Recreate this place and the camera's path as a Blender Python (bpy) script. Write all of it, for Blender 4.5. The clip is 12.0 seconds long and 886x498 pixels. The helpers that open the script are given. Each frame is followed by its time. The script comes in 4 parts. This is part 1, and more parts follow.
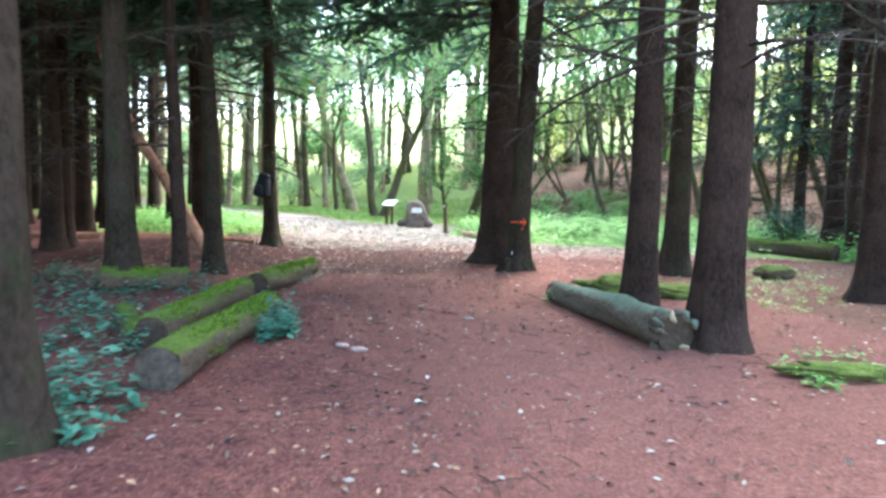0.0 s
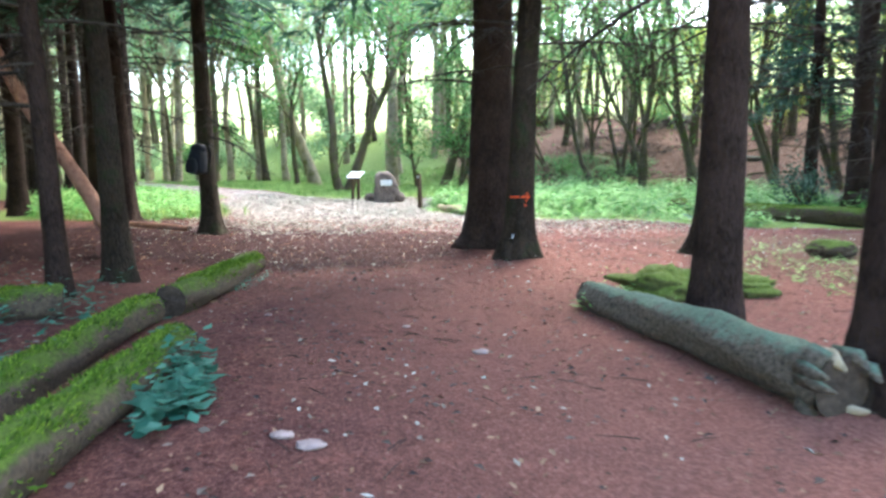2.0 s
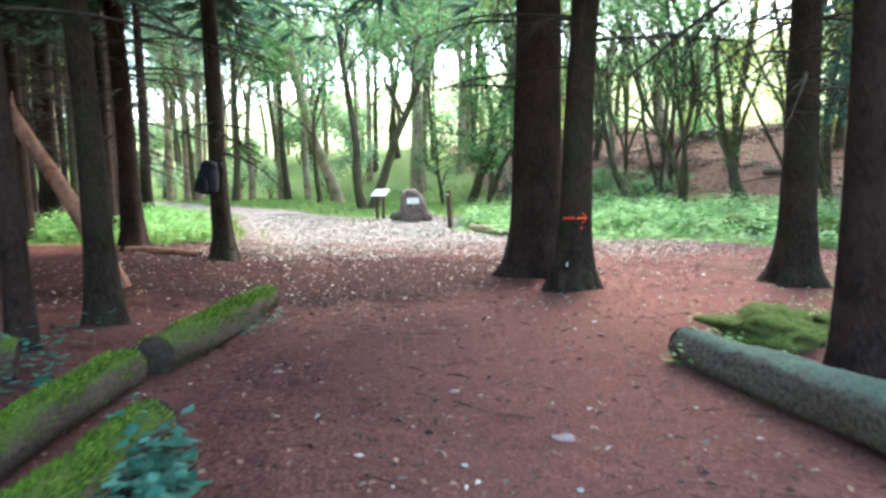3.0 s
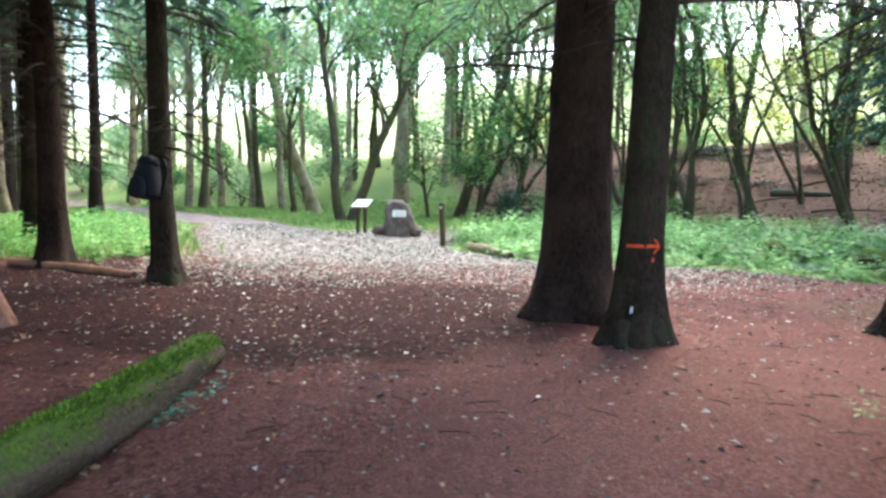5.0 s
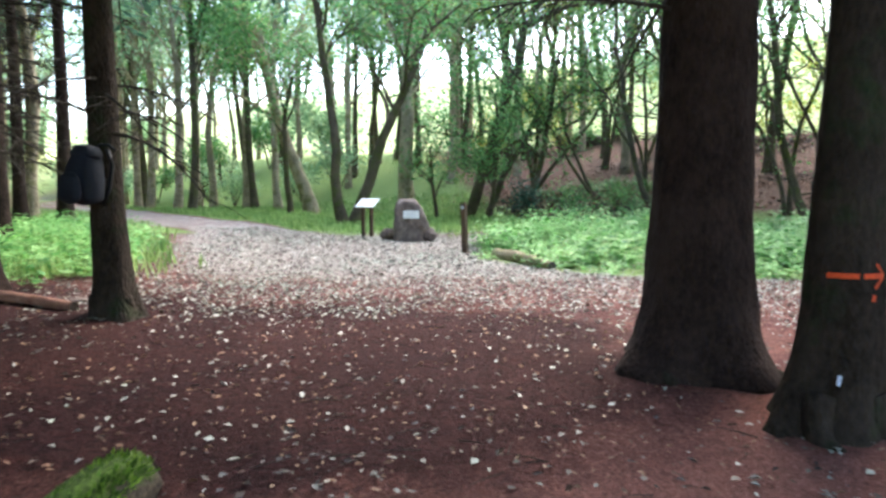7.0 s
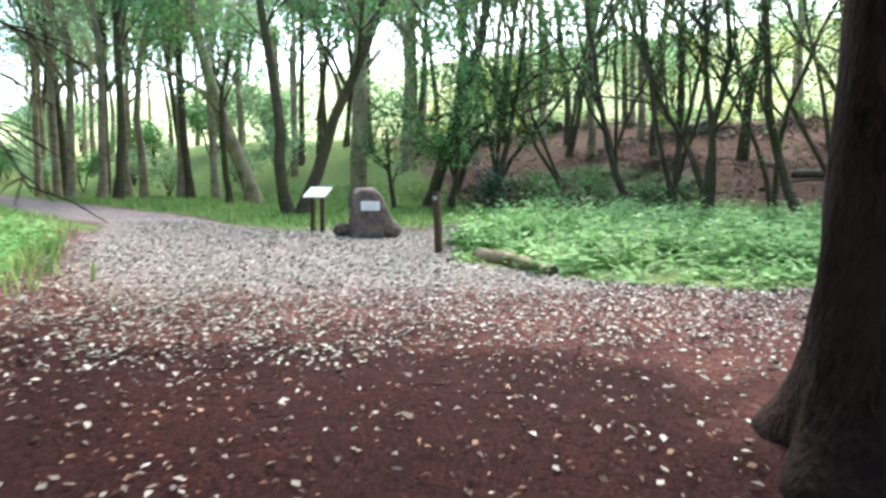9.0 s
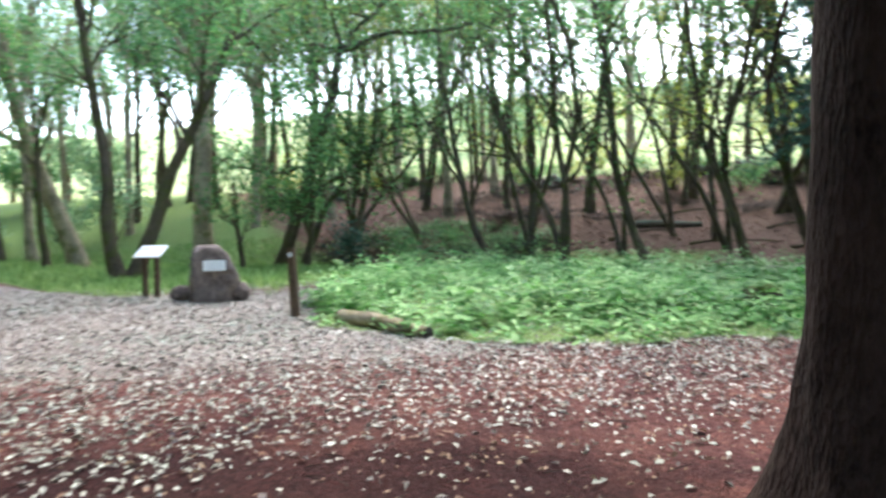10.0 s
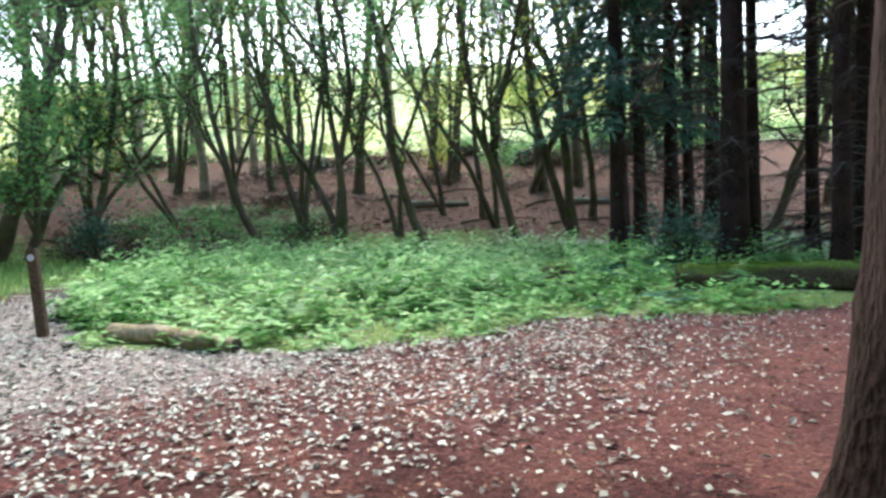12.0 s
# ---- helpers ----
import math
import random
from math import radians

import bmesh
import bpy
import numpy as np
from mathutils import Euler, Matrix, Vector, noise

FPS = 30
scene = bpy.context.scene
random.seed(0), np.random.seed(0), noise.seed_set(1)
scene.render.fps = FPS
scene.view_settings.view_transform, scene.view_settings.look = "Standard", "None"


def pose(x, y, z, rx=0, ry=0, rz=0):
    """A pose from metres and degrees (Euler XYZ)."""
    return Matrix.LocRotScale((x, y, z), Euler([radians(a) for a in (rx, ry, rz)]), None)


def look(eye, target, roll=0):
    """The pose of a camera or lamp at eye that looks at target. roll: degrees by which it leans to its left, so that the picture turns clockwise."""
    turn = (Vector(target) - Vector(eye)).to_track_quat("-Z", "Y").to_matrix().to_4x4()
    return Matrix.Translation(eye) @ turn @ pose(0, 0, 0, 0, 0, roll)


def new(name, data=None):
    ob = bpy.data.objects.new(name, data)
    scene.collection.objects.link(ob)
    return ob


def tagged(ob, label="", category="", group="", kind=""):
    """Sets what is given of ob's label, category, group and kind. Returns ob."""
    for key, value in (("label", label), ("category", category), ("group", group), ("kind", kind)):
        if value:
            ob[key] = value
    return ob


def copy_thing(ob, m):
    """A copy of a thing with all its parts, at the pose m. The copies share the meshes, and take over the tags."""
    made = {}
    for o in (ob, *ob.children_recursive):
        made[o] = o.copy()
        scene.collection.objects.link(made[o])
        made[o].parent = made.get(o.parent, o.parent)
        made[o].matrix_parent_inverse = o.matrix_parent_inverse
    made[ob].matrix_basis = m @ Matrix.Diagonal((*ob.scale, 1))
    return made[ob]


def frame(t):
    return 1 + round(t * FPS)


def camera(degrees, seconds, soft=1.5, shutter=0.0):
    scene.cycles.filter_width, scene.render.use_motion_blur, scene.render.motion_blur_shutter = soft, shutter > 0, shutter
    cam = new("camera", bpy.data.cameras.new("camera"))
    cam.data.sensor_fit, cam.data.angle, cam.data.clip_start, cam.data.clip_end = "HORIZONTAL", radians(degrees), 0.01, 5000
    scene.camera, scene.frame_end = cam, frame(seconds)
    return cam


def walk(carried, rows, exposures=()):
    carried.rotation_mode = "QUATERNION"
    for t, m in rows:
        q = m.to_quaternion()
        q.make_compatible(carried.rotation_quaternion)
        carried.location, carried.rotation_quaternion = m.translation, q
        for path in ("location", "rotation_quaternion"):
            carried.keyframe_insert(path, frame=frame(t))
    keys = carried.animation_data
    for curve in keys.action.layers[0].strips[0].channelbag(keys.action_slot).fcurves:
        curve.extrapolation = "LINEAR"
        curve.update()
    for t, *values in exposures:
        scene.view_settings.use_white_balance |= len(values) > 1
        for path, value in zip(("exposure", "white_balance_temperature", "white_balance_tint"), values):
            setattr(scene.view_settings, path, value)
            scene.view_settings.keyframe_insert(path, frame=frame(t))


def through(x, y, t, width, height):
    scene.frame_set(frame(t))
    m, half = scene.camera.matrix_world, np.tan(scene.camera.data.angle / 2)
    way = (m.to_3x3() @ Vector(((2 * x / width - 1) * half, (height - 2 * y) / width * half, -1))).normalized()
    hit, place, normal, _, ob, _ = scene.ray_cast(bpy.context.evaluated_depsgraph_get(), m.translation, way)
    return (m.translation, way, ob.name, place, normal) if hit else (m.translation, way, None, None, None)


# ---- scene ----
cam = camera(67.3, 12.0, soft=2.8, shutter=0.5)
STOPS, KELVIN, TINT = 3.09, 6300, 6
METRES, EYE, TILT, LEAN, TURN = 14.7, 1.5, 0.0, 0.0, -4.9
ROWS = [
    (0.0, 0.0, 0.0, 0.0, 0.11, -4.41, -1.38),
    (0.5, -0.0042, 0.0497, 0.0006, -1.28, -4.34, -0.42),
    (1.0, -0.0052, 0.0962, -0.0024, -2.25, -5.6, -0.31),
    (1.5, -0.0097, 0.1459, 0.0038, -1.91, -6.59, -0.91),
    (2.0, -0.0157, 0.1935, 0.0023, -2.8, -7.08, 0.27),
    (2.5, -0.0213, 0.2416, 0.002, 1.83, -8.31, -0.2),
    (3.0, -0.0293, 0.2952, 0.0029, -0.92, -5.65, 0.78),
    (5.0, -0.0546, 0.4709, 0.0007, -2.92, -4.58, -0.88),
    (5.5, -0.0623, 0.509, 0.002, -4.75, -5.82, 0.07),
    (6.0, -0.0699, 0.5593, 0.0027, -1.26, -5.36, -0.79),
    (6.5, -0.0755, 0.6038, 0.0027, -2.16, -4.6, -0.32),
    (8.5, -0.0973, 0.775, 0.0006, -5.91, -6.29, -0.65),
    (9.0, -0.0957, 0.8196, -0.0001, -7.53, -5.78, -0.27),
    (9.5, -0.09, 0.8588, -0.0001, -9.83, -4.99, -1.72),
    (10.0, -0.0892, 0.8941, -0.0026, -20.01, -1.06, 0.75),
    (10.5, -0.0855, 0.9275, -0.0016, -26.03, -3.71, 2.43),
    (11.0, -0.0919, 0.953, 0.0031, -35.39, -1.53, 2.35),
    (11.5, -0.1026, 0.9756, 0.0033, -41.65, -3.4, 3.15),
    (12.0, -0.103, 0.9825, 0.0051, -41.16, -3.29, 2.33),
]
walk(cam, [(t, pose(0, 0, EYE, TILT, LEAN, TURN) @ pose(METRES * x, METRES * y, METRES * z, 90 + pitch, roll, yaw)) for t, x, y, z, yaw, pitch, roll in ROWS], exposures=[(0.0, STOPS + 0.75, KELVIN, TINT), (3.0, STOPS + 0.5, KELVIN, TINT), (5.5, STOPS + 0.15, KELVIN, TINT), (12.0, STOPS - 0.25, KELVIN, TINT)])

# ---- world and sun: an overcast sky ----
world = bpy.data.worlds.new("overcast_sky")
scene.world = world
world.use_nodes = True
wn, wl = world.node_tree.nodes, world.node_tree.links
sky = wn.new("ShaderNodeTexSky")
sky.sky_type, sky.sun_disc = "NISHITA", False
sky.sun_elevation, sky.sun_rotation = radians(48), radians(40)
sky.dust_density, sky.air_density = 2.5, 1.0
wl.new(sky.outputs[0], wn["Background"].inputs[0])
wn["Background"].inputs[1].default_value = 0.15
sun_data = bpy.data.lights.new("sun", "SUN")
sun_data.energy, sun_data.angle, sun_data.color = 0.7, radians(50), (1.0, 0.98, 0.95)
sun = new("sun", sun_data)
sun.matrix_world = look((40, 48, 70), (0, 0, 0))


# ---- materials ----
def smooth(a, b, v):
    v = np.clip((v - a) / (b - a), 0, 1)
    return v * v * (3 - 2 * v)


class Mat:
    """A small builder for node materials."""

    def __init__(self, name, rough=0.9):
        self.mat = bpy.data.materials.new(name)
        self.mat.use_nodes = True
        self.n, self.l = self.mat.node_tree.nodes, self.mat.node_tree.links
        self.b = self.n["Principled BSDF"]
        self.b.inputs["Roughness"].default_value = rough
        self.b.inputs["Specular IOR Level"].default_value = 0.25
        self.co = self.n.new("ShaderNodeTexCoord").outputs["Object"]

    def noise(self, scale, detail=4, stretch=None, rough=0.6):
        t = self.n.new("ShaderNodeTexNoise")
        t.inputs["Scale"].default_value, t.inputs["Detail"].default_value, t.inputs["Roughness"].default_value = scale, detail, rough
        src = self.co
        if stretch:
            m = self.n.new("ShaderNodeMapping")
            m.inputs["Scale"].default_value = stretch
            self.l.new(src, m.inputs[0])
            src = m.outputs[0]
        self.l.new(src, t.inputs["Vector"])
        return t.outputs["Fac"]

    def ramp(self, fac, stops):
        r = self.n.new("ShaderNodeValToRGB")
        e = r.color_ramp.elements
        while len(e) < len(stops):
            e.new(0.5)
        for el, (p, c) in zip(e, stops):
            el.position, el.color = p, (*c, 1) if len(c) == 3 else c
        self.l.new(fac, r.inputs[0])
        return r.outputs[0]

    def mix(self, fac, a, b, mode="MIX"):
        m = self.n.new("ShaderNodeMix")
        m.data_type, m.blend_type = "RGBA", mode
        for sock, v in ((m.inputs[0], fac), (m.inputs[6], a), (m.inputs[7], b)):
            if isinstance(v, (int, float)):
                sock.default_value = v
            elif isinstance(v, tuple):
                sock.default_value = (*v, 1)
            else:
                self.l.new(v, sock)
        return m.outputs[2]

    def math(self, op, a, b=0.0):
        m = self.n.new("ShaderNodeMath")
        m.operation = op
        for sock, v in zip(m.inputs, (a, b)):
            if isinstance(v, (int, float)):
                sock.default_value = v
            else:
                self.l.new(v, sock)
        return m.outputs[0]

    def attr(self, name):
        a = self.n.new("ShaderNodeAttribute")
        a.attribute_name = name
        return a.outputs["Fac"]

    def up(self):
        g = self.n.new("ShaderNodeNewGeometry")
        s = self.n.new("ShaderNodeSeparateXYZ")
        self.l.new(g.outputs["Normal"], s.inputs[0])
        return s.outputs[2]

    def island(self):
        return self.n.new("ShaderNodeNewGeometry").outputs["Random Per Island"]

    def colour(self, c):
        if isinstance(c, tuple):
            self.b.inputs["Base Color"].default_value = (*c, 1)
        else:
            self.l.new(c, self.b.inputs["Base Color"])

    def bump(self, fac, strength=0.5, dist=0.02):
        b = self.n.new("ShaderNodeBump")
        b.inputs["Strength"].default_value, b.inputs["Distance"].default_value = strength, dist
        self.l.new(fac, b.inputs["Height"])
        self.l.new(b.outputs[0], self.b.inputs["Normal"])

    def leafy(self, colour, through=0.45):
        """Turns the surface into a thin leaf that light passes through."""
        self.colour(colour)
        t = self.n.new("ShaderNodeBsdfTranslucent")
        self.l.new(colour, t.inputs[0])
        m = self.n.new("ShaderNodeMixShader")
        m.inputs[0].default_value = through
        self.l.new(self.b.outputs[0], m.inputs[1])
        self.l.new(t.outputs[0], m.inputs[2])
        self.l.new(m.outputs[0], self.n["Material Output"].inputs[0])


def bark(name, dark, light, moss=0.0, moss_colour=(0.05, 0.085, 0.018), ridge=22.0):
    m = Mat(name, 0.95)
    m.b.inputs["Specular IOR Level"].default_value = 0.08
    ridges = m.noise(ridge, 5, (1, 1, 0.55), 0.75)
    blotch = m.noise(1.7, 4)
    c = m.ramp(ridges, [(0.3, dark), (0.72, light)])
    c = m.mix(m.ramp(blotch, [(0.4, (0, 0, 0)), (0.7, (1, 1, 1))]), c, m.mix(0.6, c, tuple(v * 1.5 for v in light)))
    if moss:
        patch = m.ramp(m.noise(2.6, 5), [(0.62 - moss * 0.4, (0, 0, 0)), (0.75 - moss * 0.3, (1, 1, 1))])
        c = m.mix(m.math("MULTIPLY", patch, 0.85), c, m.mix(m.noise(30, 3), tuple(v * 0.6 for v in moss_colour), tuple(v * 1.5 for v in moss_colour)))
    m.colour(c)
    flakes = m.n.new("ShaderNodeTexVoronoi")
    flakes.inputs["Scale"].default_value = ridge * 1.4
    st = m.n.new("ShaderNodeMapping")
    st.inputs["Scale"].default_value = (1, 1, 0.45)
    m.l.new(m.co, st.inputs[0])
    m.l.new(st.outputs[0], flakes.inputs["Vector"])
    m.bump(m.math("ADD", ridges, m.math("MULTIPLY", flakes.outputs["Distance"], 0.8)), 0.8, 0.025)
    return m.mat


def leaf_material(name, stops, through=0.45, rough=0.55):
    m = Mat(name, rough)
    rnd = m.island()
    c = m.ramp(rnd, stops)
    c = m.mix(m.ramp(m.noise(0.35, 2), [(0.35, (0, 0, 0)), (0.65, (1, 1, 1))]), c, m.mix(1.0, c, (0.72, 0.85, 0.8), "MULTIPLY"))
    m.leafy(c, through)
    return m.mat


SPRUCE = bark("spruce_bark", (0.009, 0.006, 0.005), (0.044, 0.028, 0.023))
SPRUCE_MOSSY = bark("spruce_bark_with_algae", (0.009, 0.007, 0.005), (0.044, 0.032, 0.025), 0.22, (0.022, 0.034, 0.014))
ALDER = bark("grey_brown_bark", (0.03, 0.022, 0.015), (0.12, 0.095, 0.065), 0.35, (0.07, 0.085, 0.02), 16)
# Pale bark, with the lit look of the far trunks put into its colour.
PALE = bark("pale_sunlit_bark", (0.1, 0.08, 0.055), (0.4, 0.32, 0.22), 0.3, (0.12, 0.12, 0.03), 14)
DEADWOOD = bark("barkless_red_deadwood", (0.11, 0.05, 0.034), (0.36, 0.19, 0.14), 0, ridge=9)
TWIG = bark("dead_twig", (0.02, 0.016, 0.013), (0.07, 0.058, 0.048))
NEEDLE = leaf_material("spruce_needles", [(0, (0.028, 0.065, 0.045)), (1, (0.09, 0.165, 0.115))], 0.42, 0.6)
LEAF = leaf_material("green_leaves", [(0, (0.07, 0.18, 0.06)), (0.6, (0.15, 0.32, 0.11)), (1, (0.3, 0.42, 0.14))], 0.5)
LEAF_GOLD = leaf_material("yellowing_leaves", [(0, (0.14, 0.2, 0.04)), (0.6, (0.34, 0.37, 0.07)), (1, (0.5, 0.4, 0.09))], 0.5)
HERB = leaf_material("nettle_leaves", [(0, (0.06, 0.19, 0.04)), (0.5, (0.19, 0.42, 0.1)), (1, (0.42, 0.62, 0.25))], 0.4)
TEAL = leaf_material("bramble_leaves", [(0, (0.02, 0.08, 0.05)), (0.6, (0.06, 0.2, 0.14)), (1, (0.15, 0.34, 0.25))], 0.3)
GRASS = leaf_material("grass_blades", [(0, (0.12, 0.21, 0.06)), (0.6, (0.26, 0.39, 0.12)), (1, (0.42, 0.52, 0.2))], 0.45)
LITTER = leaf_material("dry_fallen_leaves", [(0, (0.06, 0.042, 0.035)), (0.2, (0.16, 0.125, 0.1)), (0.45, (0.36, 0.315, 0.27)), (1, (0.57, 0.54, 0.48))], 0.05, 0.6)
BROWNLITTER = leaf_material("brown_fallen_leaves", [(0, (0.06, 0.03, 0.02)), (0.5, (0.2, 0.1, 0.06)), (1, (0.4, 0.24, 0.15))], 0.05, 0.7)
DARKLITTER = leaf_material("dark_damp_leaves", [(0, (0.02, 0.012, 0.012)), (0.7, (0.06, 0.035, 0.03)), (1, (0.3, 0.24, 0.2))], 0.02, 0.45)
MOSSLEAF = leaf_material("moss_tufts", [(0, (0.03, 0.07, 0.008)), (0.6, (0.12, 0.21, 0.02)), (1, (0.27, 0.36, 0.05))], 0.3, 0.8)
# Lighter than LEAF: the bright haze of the far wood is put into its colour.
PALELEAF = leaf_material("hazed_far_leaves", [(0, (0.2, 0.32, 0.17)), (0.6, (0.36, 0.5, 0.28)), (1, (0.55, 0.62, 0.36))], 0.55)
FERN = leaf_material("fern_fronds", [(0, (0.03, 0.11, 0.06)), (1, (0.09, 0.25, 0.14))], 0.4)


def make_ground():
    m = Mat("forest_floor", 0.95)
    m.b.inputs["Specular IOR Level"].default_value = 0.1
    fine, mid, big = m.noise(38, 6, None, 0.75), m.noise(5, 5), m.noise(0.7, 4)
    red = m.ramp(fine, [(0.3, (0.045, 0.024, 0.022)), (0.52, (0.162, 0.066, 0.054)), (0.75, (0.35, 0.18, 0.14))])
    red = m.mix(m.ramp(big, [(0.42, (0, 0, 0)), (0.62, (1, 1, 1))]), red, m.mix(1.0, red, (0.72, 0.68, 0.78), "MULTIPLY"))
    red = m.mix(m.ramp(mid, [(0.55, (0, 0, 0)), (0.75, (1, 1, 1))]), red, m.mix(1.0, red, (1.25, 1.05, 0.95), "MULTIPLY"))
    clod = m.noise(13, 5, None, 0.7)
    red = m.mix(m.ramp(clod, [(0.36, (1, 1, 1)), (0.5, (0, 0, 0))]), red, m.mix(1.0, red, (0.5, 0.46, 0.48), "MULTIPLY"))
    red = m.mix(m.ramp(m.noise(90, 3), [(0.66, (0, 0, 0)), (0.74, (1, 1, 1))]), red, (0.36, 0.25, 0.21))
    sandy = m.ramp(fine, [(0.3, (0.12, 0.058, 0.047)), (0.5, (0.27, 0.115, 0.087)), (0.75, (0.43, 0.23, 0.18))])
    red = m.mix(m.ramp(m.math("ADD", m.attr("worn"), m.math("MULTIPLY", m.math("SUBTRACT", mid, 0.5), 0.7)), [(0.0, (0, 0, 0)), (1.0, (1, 1, 1))]), red, sandy)
    # Canopy shade over the damp soil, put into the floor's colour.
    red = m.mix(m.ramp(m.math("ADD", m.attr("damp_shade"), m.math("MULTIPLY", m.math("SUBTRACT", big, 0.5), 1.2)), [(0.2, (0, 0, 0)), (0.8, (1, 1, 1))]), red, m.mix(1.0, red, (0.29, 0.24, 0.26), "MULTIPLY"))
    grey = m.ramp(fine, [(0.34, (0.05, 0.038, 0.034)), (0.5, (0.27, 0.22, 0.2)), (0.68, (0.58, 0.53, 0.48))])
    green = m.ramp(fine, [(0.3, (0.05, 0.085, 0.025)), (0.7, (0.25, 0.34, 0.1))])
    brown = m.ramp(fine, [(0.3, (0.045, 0.025, 0.018)), (0.55, (0.15, 0.085, 0.06)), (0.75, (0.32, 0.2, 0.15))])
    field = m.ramp(m.noise(0.2, 5), [(0.3, (0.3, 0.36, 0.13)), (0.7, (0.52, 0.54, 0.26))])
    wobble = m.math("MULTIPLY", m.math("SUBTRACT", mid, 0.5), 0.9)

    def mask(name):
        return m.ramp(m.math("ADD", m.attr(name), wobble), [(0.35, (0, 0, 0)), (0.65, (1, 1, 1))])

    c = m.mix(mask("litter"), red, grey)
    c = m.mix(mask("bank"), c, brown)
    c = m.mix(mask("green"), c, green)
    c = m.mix(m.attr("field"), c, field)
    m.colour(c)
    m.bump(m.math("ADD", fine, m.math("MULTIPLY", clod, 1.5)), 0.9, 0.035)
    return m.mat


GROUND = make_ground()


def make_log(name, bark_a, bark_b, moss_a, moss_b, amount):
    m = Mat(name, 0.95)
    n = m.noise(5, 6, None, 0.75)
    grain = m.noise(30, 4)
    body = m.ramp(grain, [(0.3, bark_a), (0.7, bark_b)])
    moss = m.ramp(m.noise(45, 4), [(0.3, moss_a), (0.7, moss_b)])
    cover = m.math("ADD", m.math("MULTIPLY", m.up(), 0.6), m.math("ADD", n, amount))
    c = m.mix(m.ramp(cover, [(0.8, (0, 0, 0)), (1.02, (1, 1, 1))]), body, moss)
    m.colour(c)
    m.bump(m.math("ADD", n, m.math("MULTIPLY", grain, 0.6)), 0.9, 0.03)
    return m.mat


MOSSLOG = make_log("mossy_log_bark", (0.03, 0.022, 0.016), (0.11, 0.08, 0.055), (0.018, 0.035, 0.005), (0.1, 0.16, 0.02), 0.04)
DULLLOG = make_log("bare_log_bark_with_algae", (0.035, 0.027, 0.02), (0.15, 0.12, 0.09), (0.06, 0.1, 0.07), (0.15, 0.2, 0.14), -0.02)


def plain(name, colour, rough=0.7, var=0.25, scale=14, bump=0.25):
    m = Mat(name, rough)
    n = m.noise(scale, 5)
    m.colour(m.ramp(n, [(0.3, tuple(v * (1 - var) for v in colour)), (0.7, tuple(min(1, v * (1 + var)) for v in colour))]))
    m.bump(n, bump, 0.01)
    return m.mat


CUT = plain("weathered_cut_end", (0.075, 0.06, 0.05), 0.9, 0.5, 18)
CUT_DARK = plain("dark_cut_end", (0.05, 0.035, 0.025), 0.9, 0.5, 18)
STONE = plain("rough_brown_stone", (0.15, 0.115, 0.1), 0.9, 0.45, 6, 0.6)
PEBBLE = plain("pale_pebble", (0.3, 0.22, 0.2), 0.8, 0.3, 20)
WHITE = plain("white_panel", (0.8, 0.8, 0.78), 0.4, 0.04, 5, 0.02)
PRINT = plain("grey_print", (0.55, 0.55, 0.55), 0.6, 0.1)
POSTWOOD = plain("dark_weathered_post", (0.09, 0.062, 0.042), 0.9, 0.5, 20)
PAINT = plain("orange_paint", (0.62, 0.07, 0.015), 0.6, 0.3, 30)
PALEPAINT = plain("pale_blue_white_paint", (0.6, 0.65, 0.75), 0.6, 0.2, 30)
CLOTH = plain("dark_navy_cloth", (0.012, 0.014, 0.022), 0.8, 0.3, 60)
STRAP = plain("black_webbing", (0.008, 0.008, 0.01), 0.6, 0.2, 60)
MOSSMAT = make_log("moss_cushion", (0.05, 0.06, 0.02), (0.12, 0.13, 0.04), (0.04, 0.07, 0.01), (0.16, 0.2, 0.04), 0.2)


# ---- terrain ----
def bank_line(x, y):
    return 0.72 * (x + 0.2) + 0.69 * (y - 14.4)


MOUNDS = [(2.5, 14.7, 0.15, 1.0), (2.75, 13.2, 0.08, 0.8), (3.4, 6.5, 0.04, 0.7), (-3.0, 10.1, 0.06, 0.6)]


def height(x, y):
    x, y = np.asarray(x, float), np.asarray(y, float)
    s = bank_line(x, y)
    z = 0.022 * np.clip(y - 13.5, 0, 16) + 0.25 * np.clip(s - 21.5, 0, 19) + 0.3 * np.clip(s - 46, 0, 80)
    z = z + 0.14 * (1 - smooth(-3.2, -1.9, x)) * smooth(6, 9, y)
    for mx, my, mh, mr in MOUNDS:
        z = z + mh * np.exp(-((x - mx) ** 2 + (y - my) ** 2) / mr ** 2)
    return z + 0.2 * np.clip(np.hypot(x, y - 20) - 60, 0, 160) * (1 - smooth(24, 40, s))


def relief(x, y):
    """Small unevenness of the trodden ground."""
    return 0.02 * np.sin(1.3 * x + 0.4 * y) * np.sin(0.9 * y - 0.7 * x) + 0.012 * np.sin(3.1 * x + 1.1) * np.sin(2.7 * y)


def at(x, y):
    return float(height(x, y) + relief(x, y))


BED = [(2.2, 22.6), (3.4, 20.7), (5.1, 19.6), (7.0, 19.4), (8.3, 17.9), (10.0, 16.8), (13.0, 16.0), (16.0, 17.5), (19, 21.5), (16.5, 26.5), (13.5, 30.0), (10.5, 33.5), (6.5, 33.0), (4.6, 29.5), (2.9, 26.0)]


def inside(poly, x, y):
    x, y = np.asarray(x, float), np.asarray(y, float)
    hit = np.zeros(x.shape, bool)
    for (ax, ay), (bx, by) in zip(poly, poly[1:] + poly[:1]):
        hit ^= ((ay > y) != (by > y)) & (x < (bx - ax) * (y - ay) / (by - ay + 1e-9) + ax)
    return hit


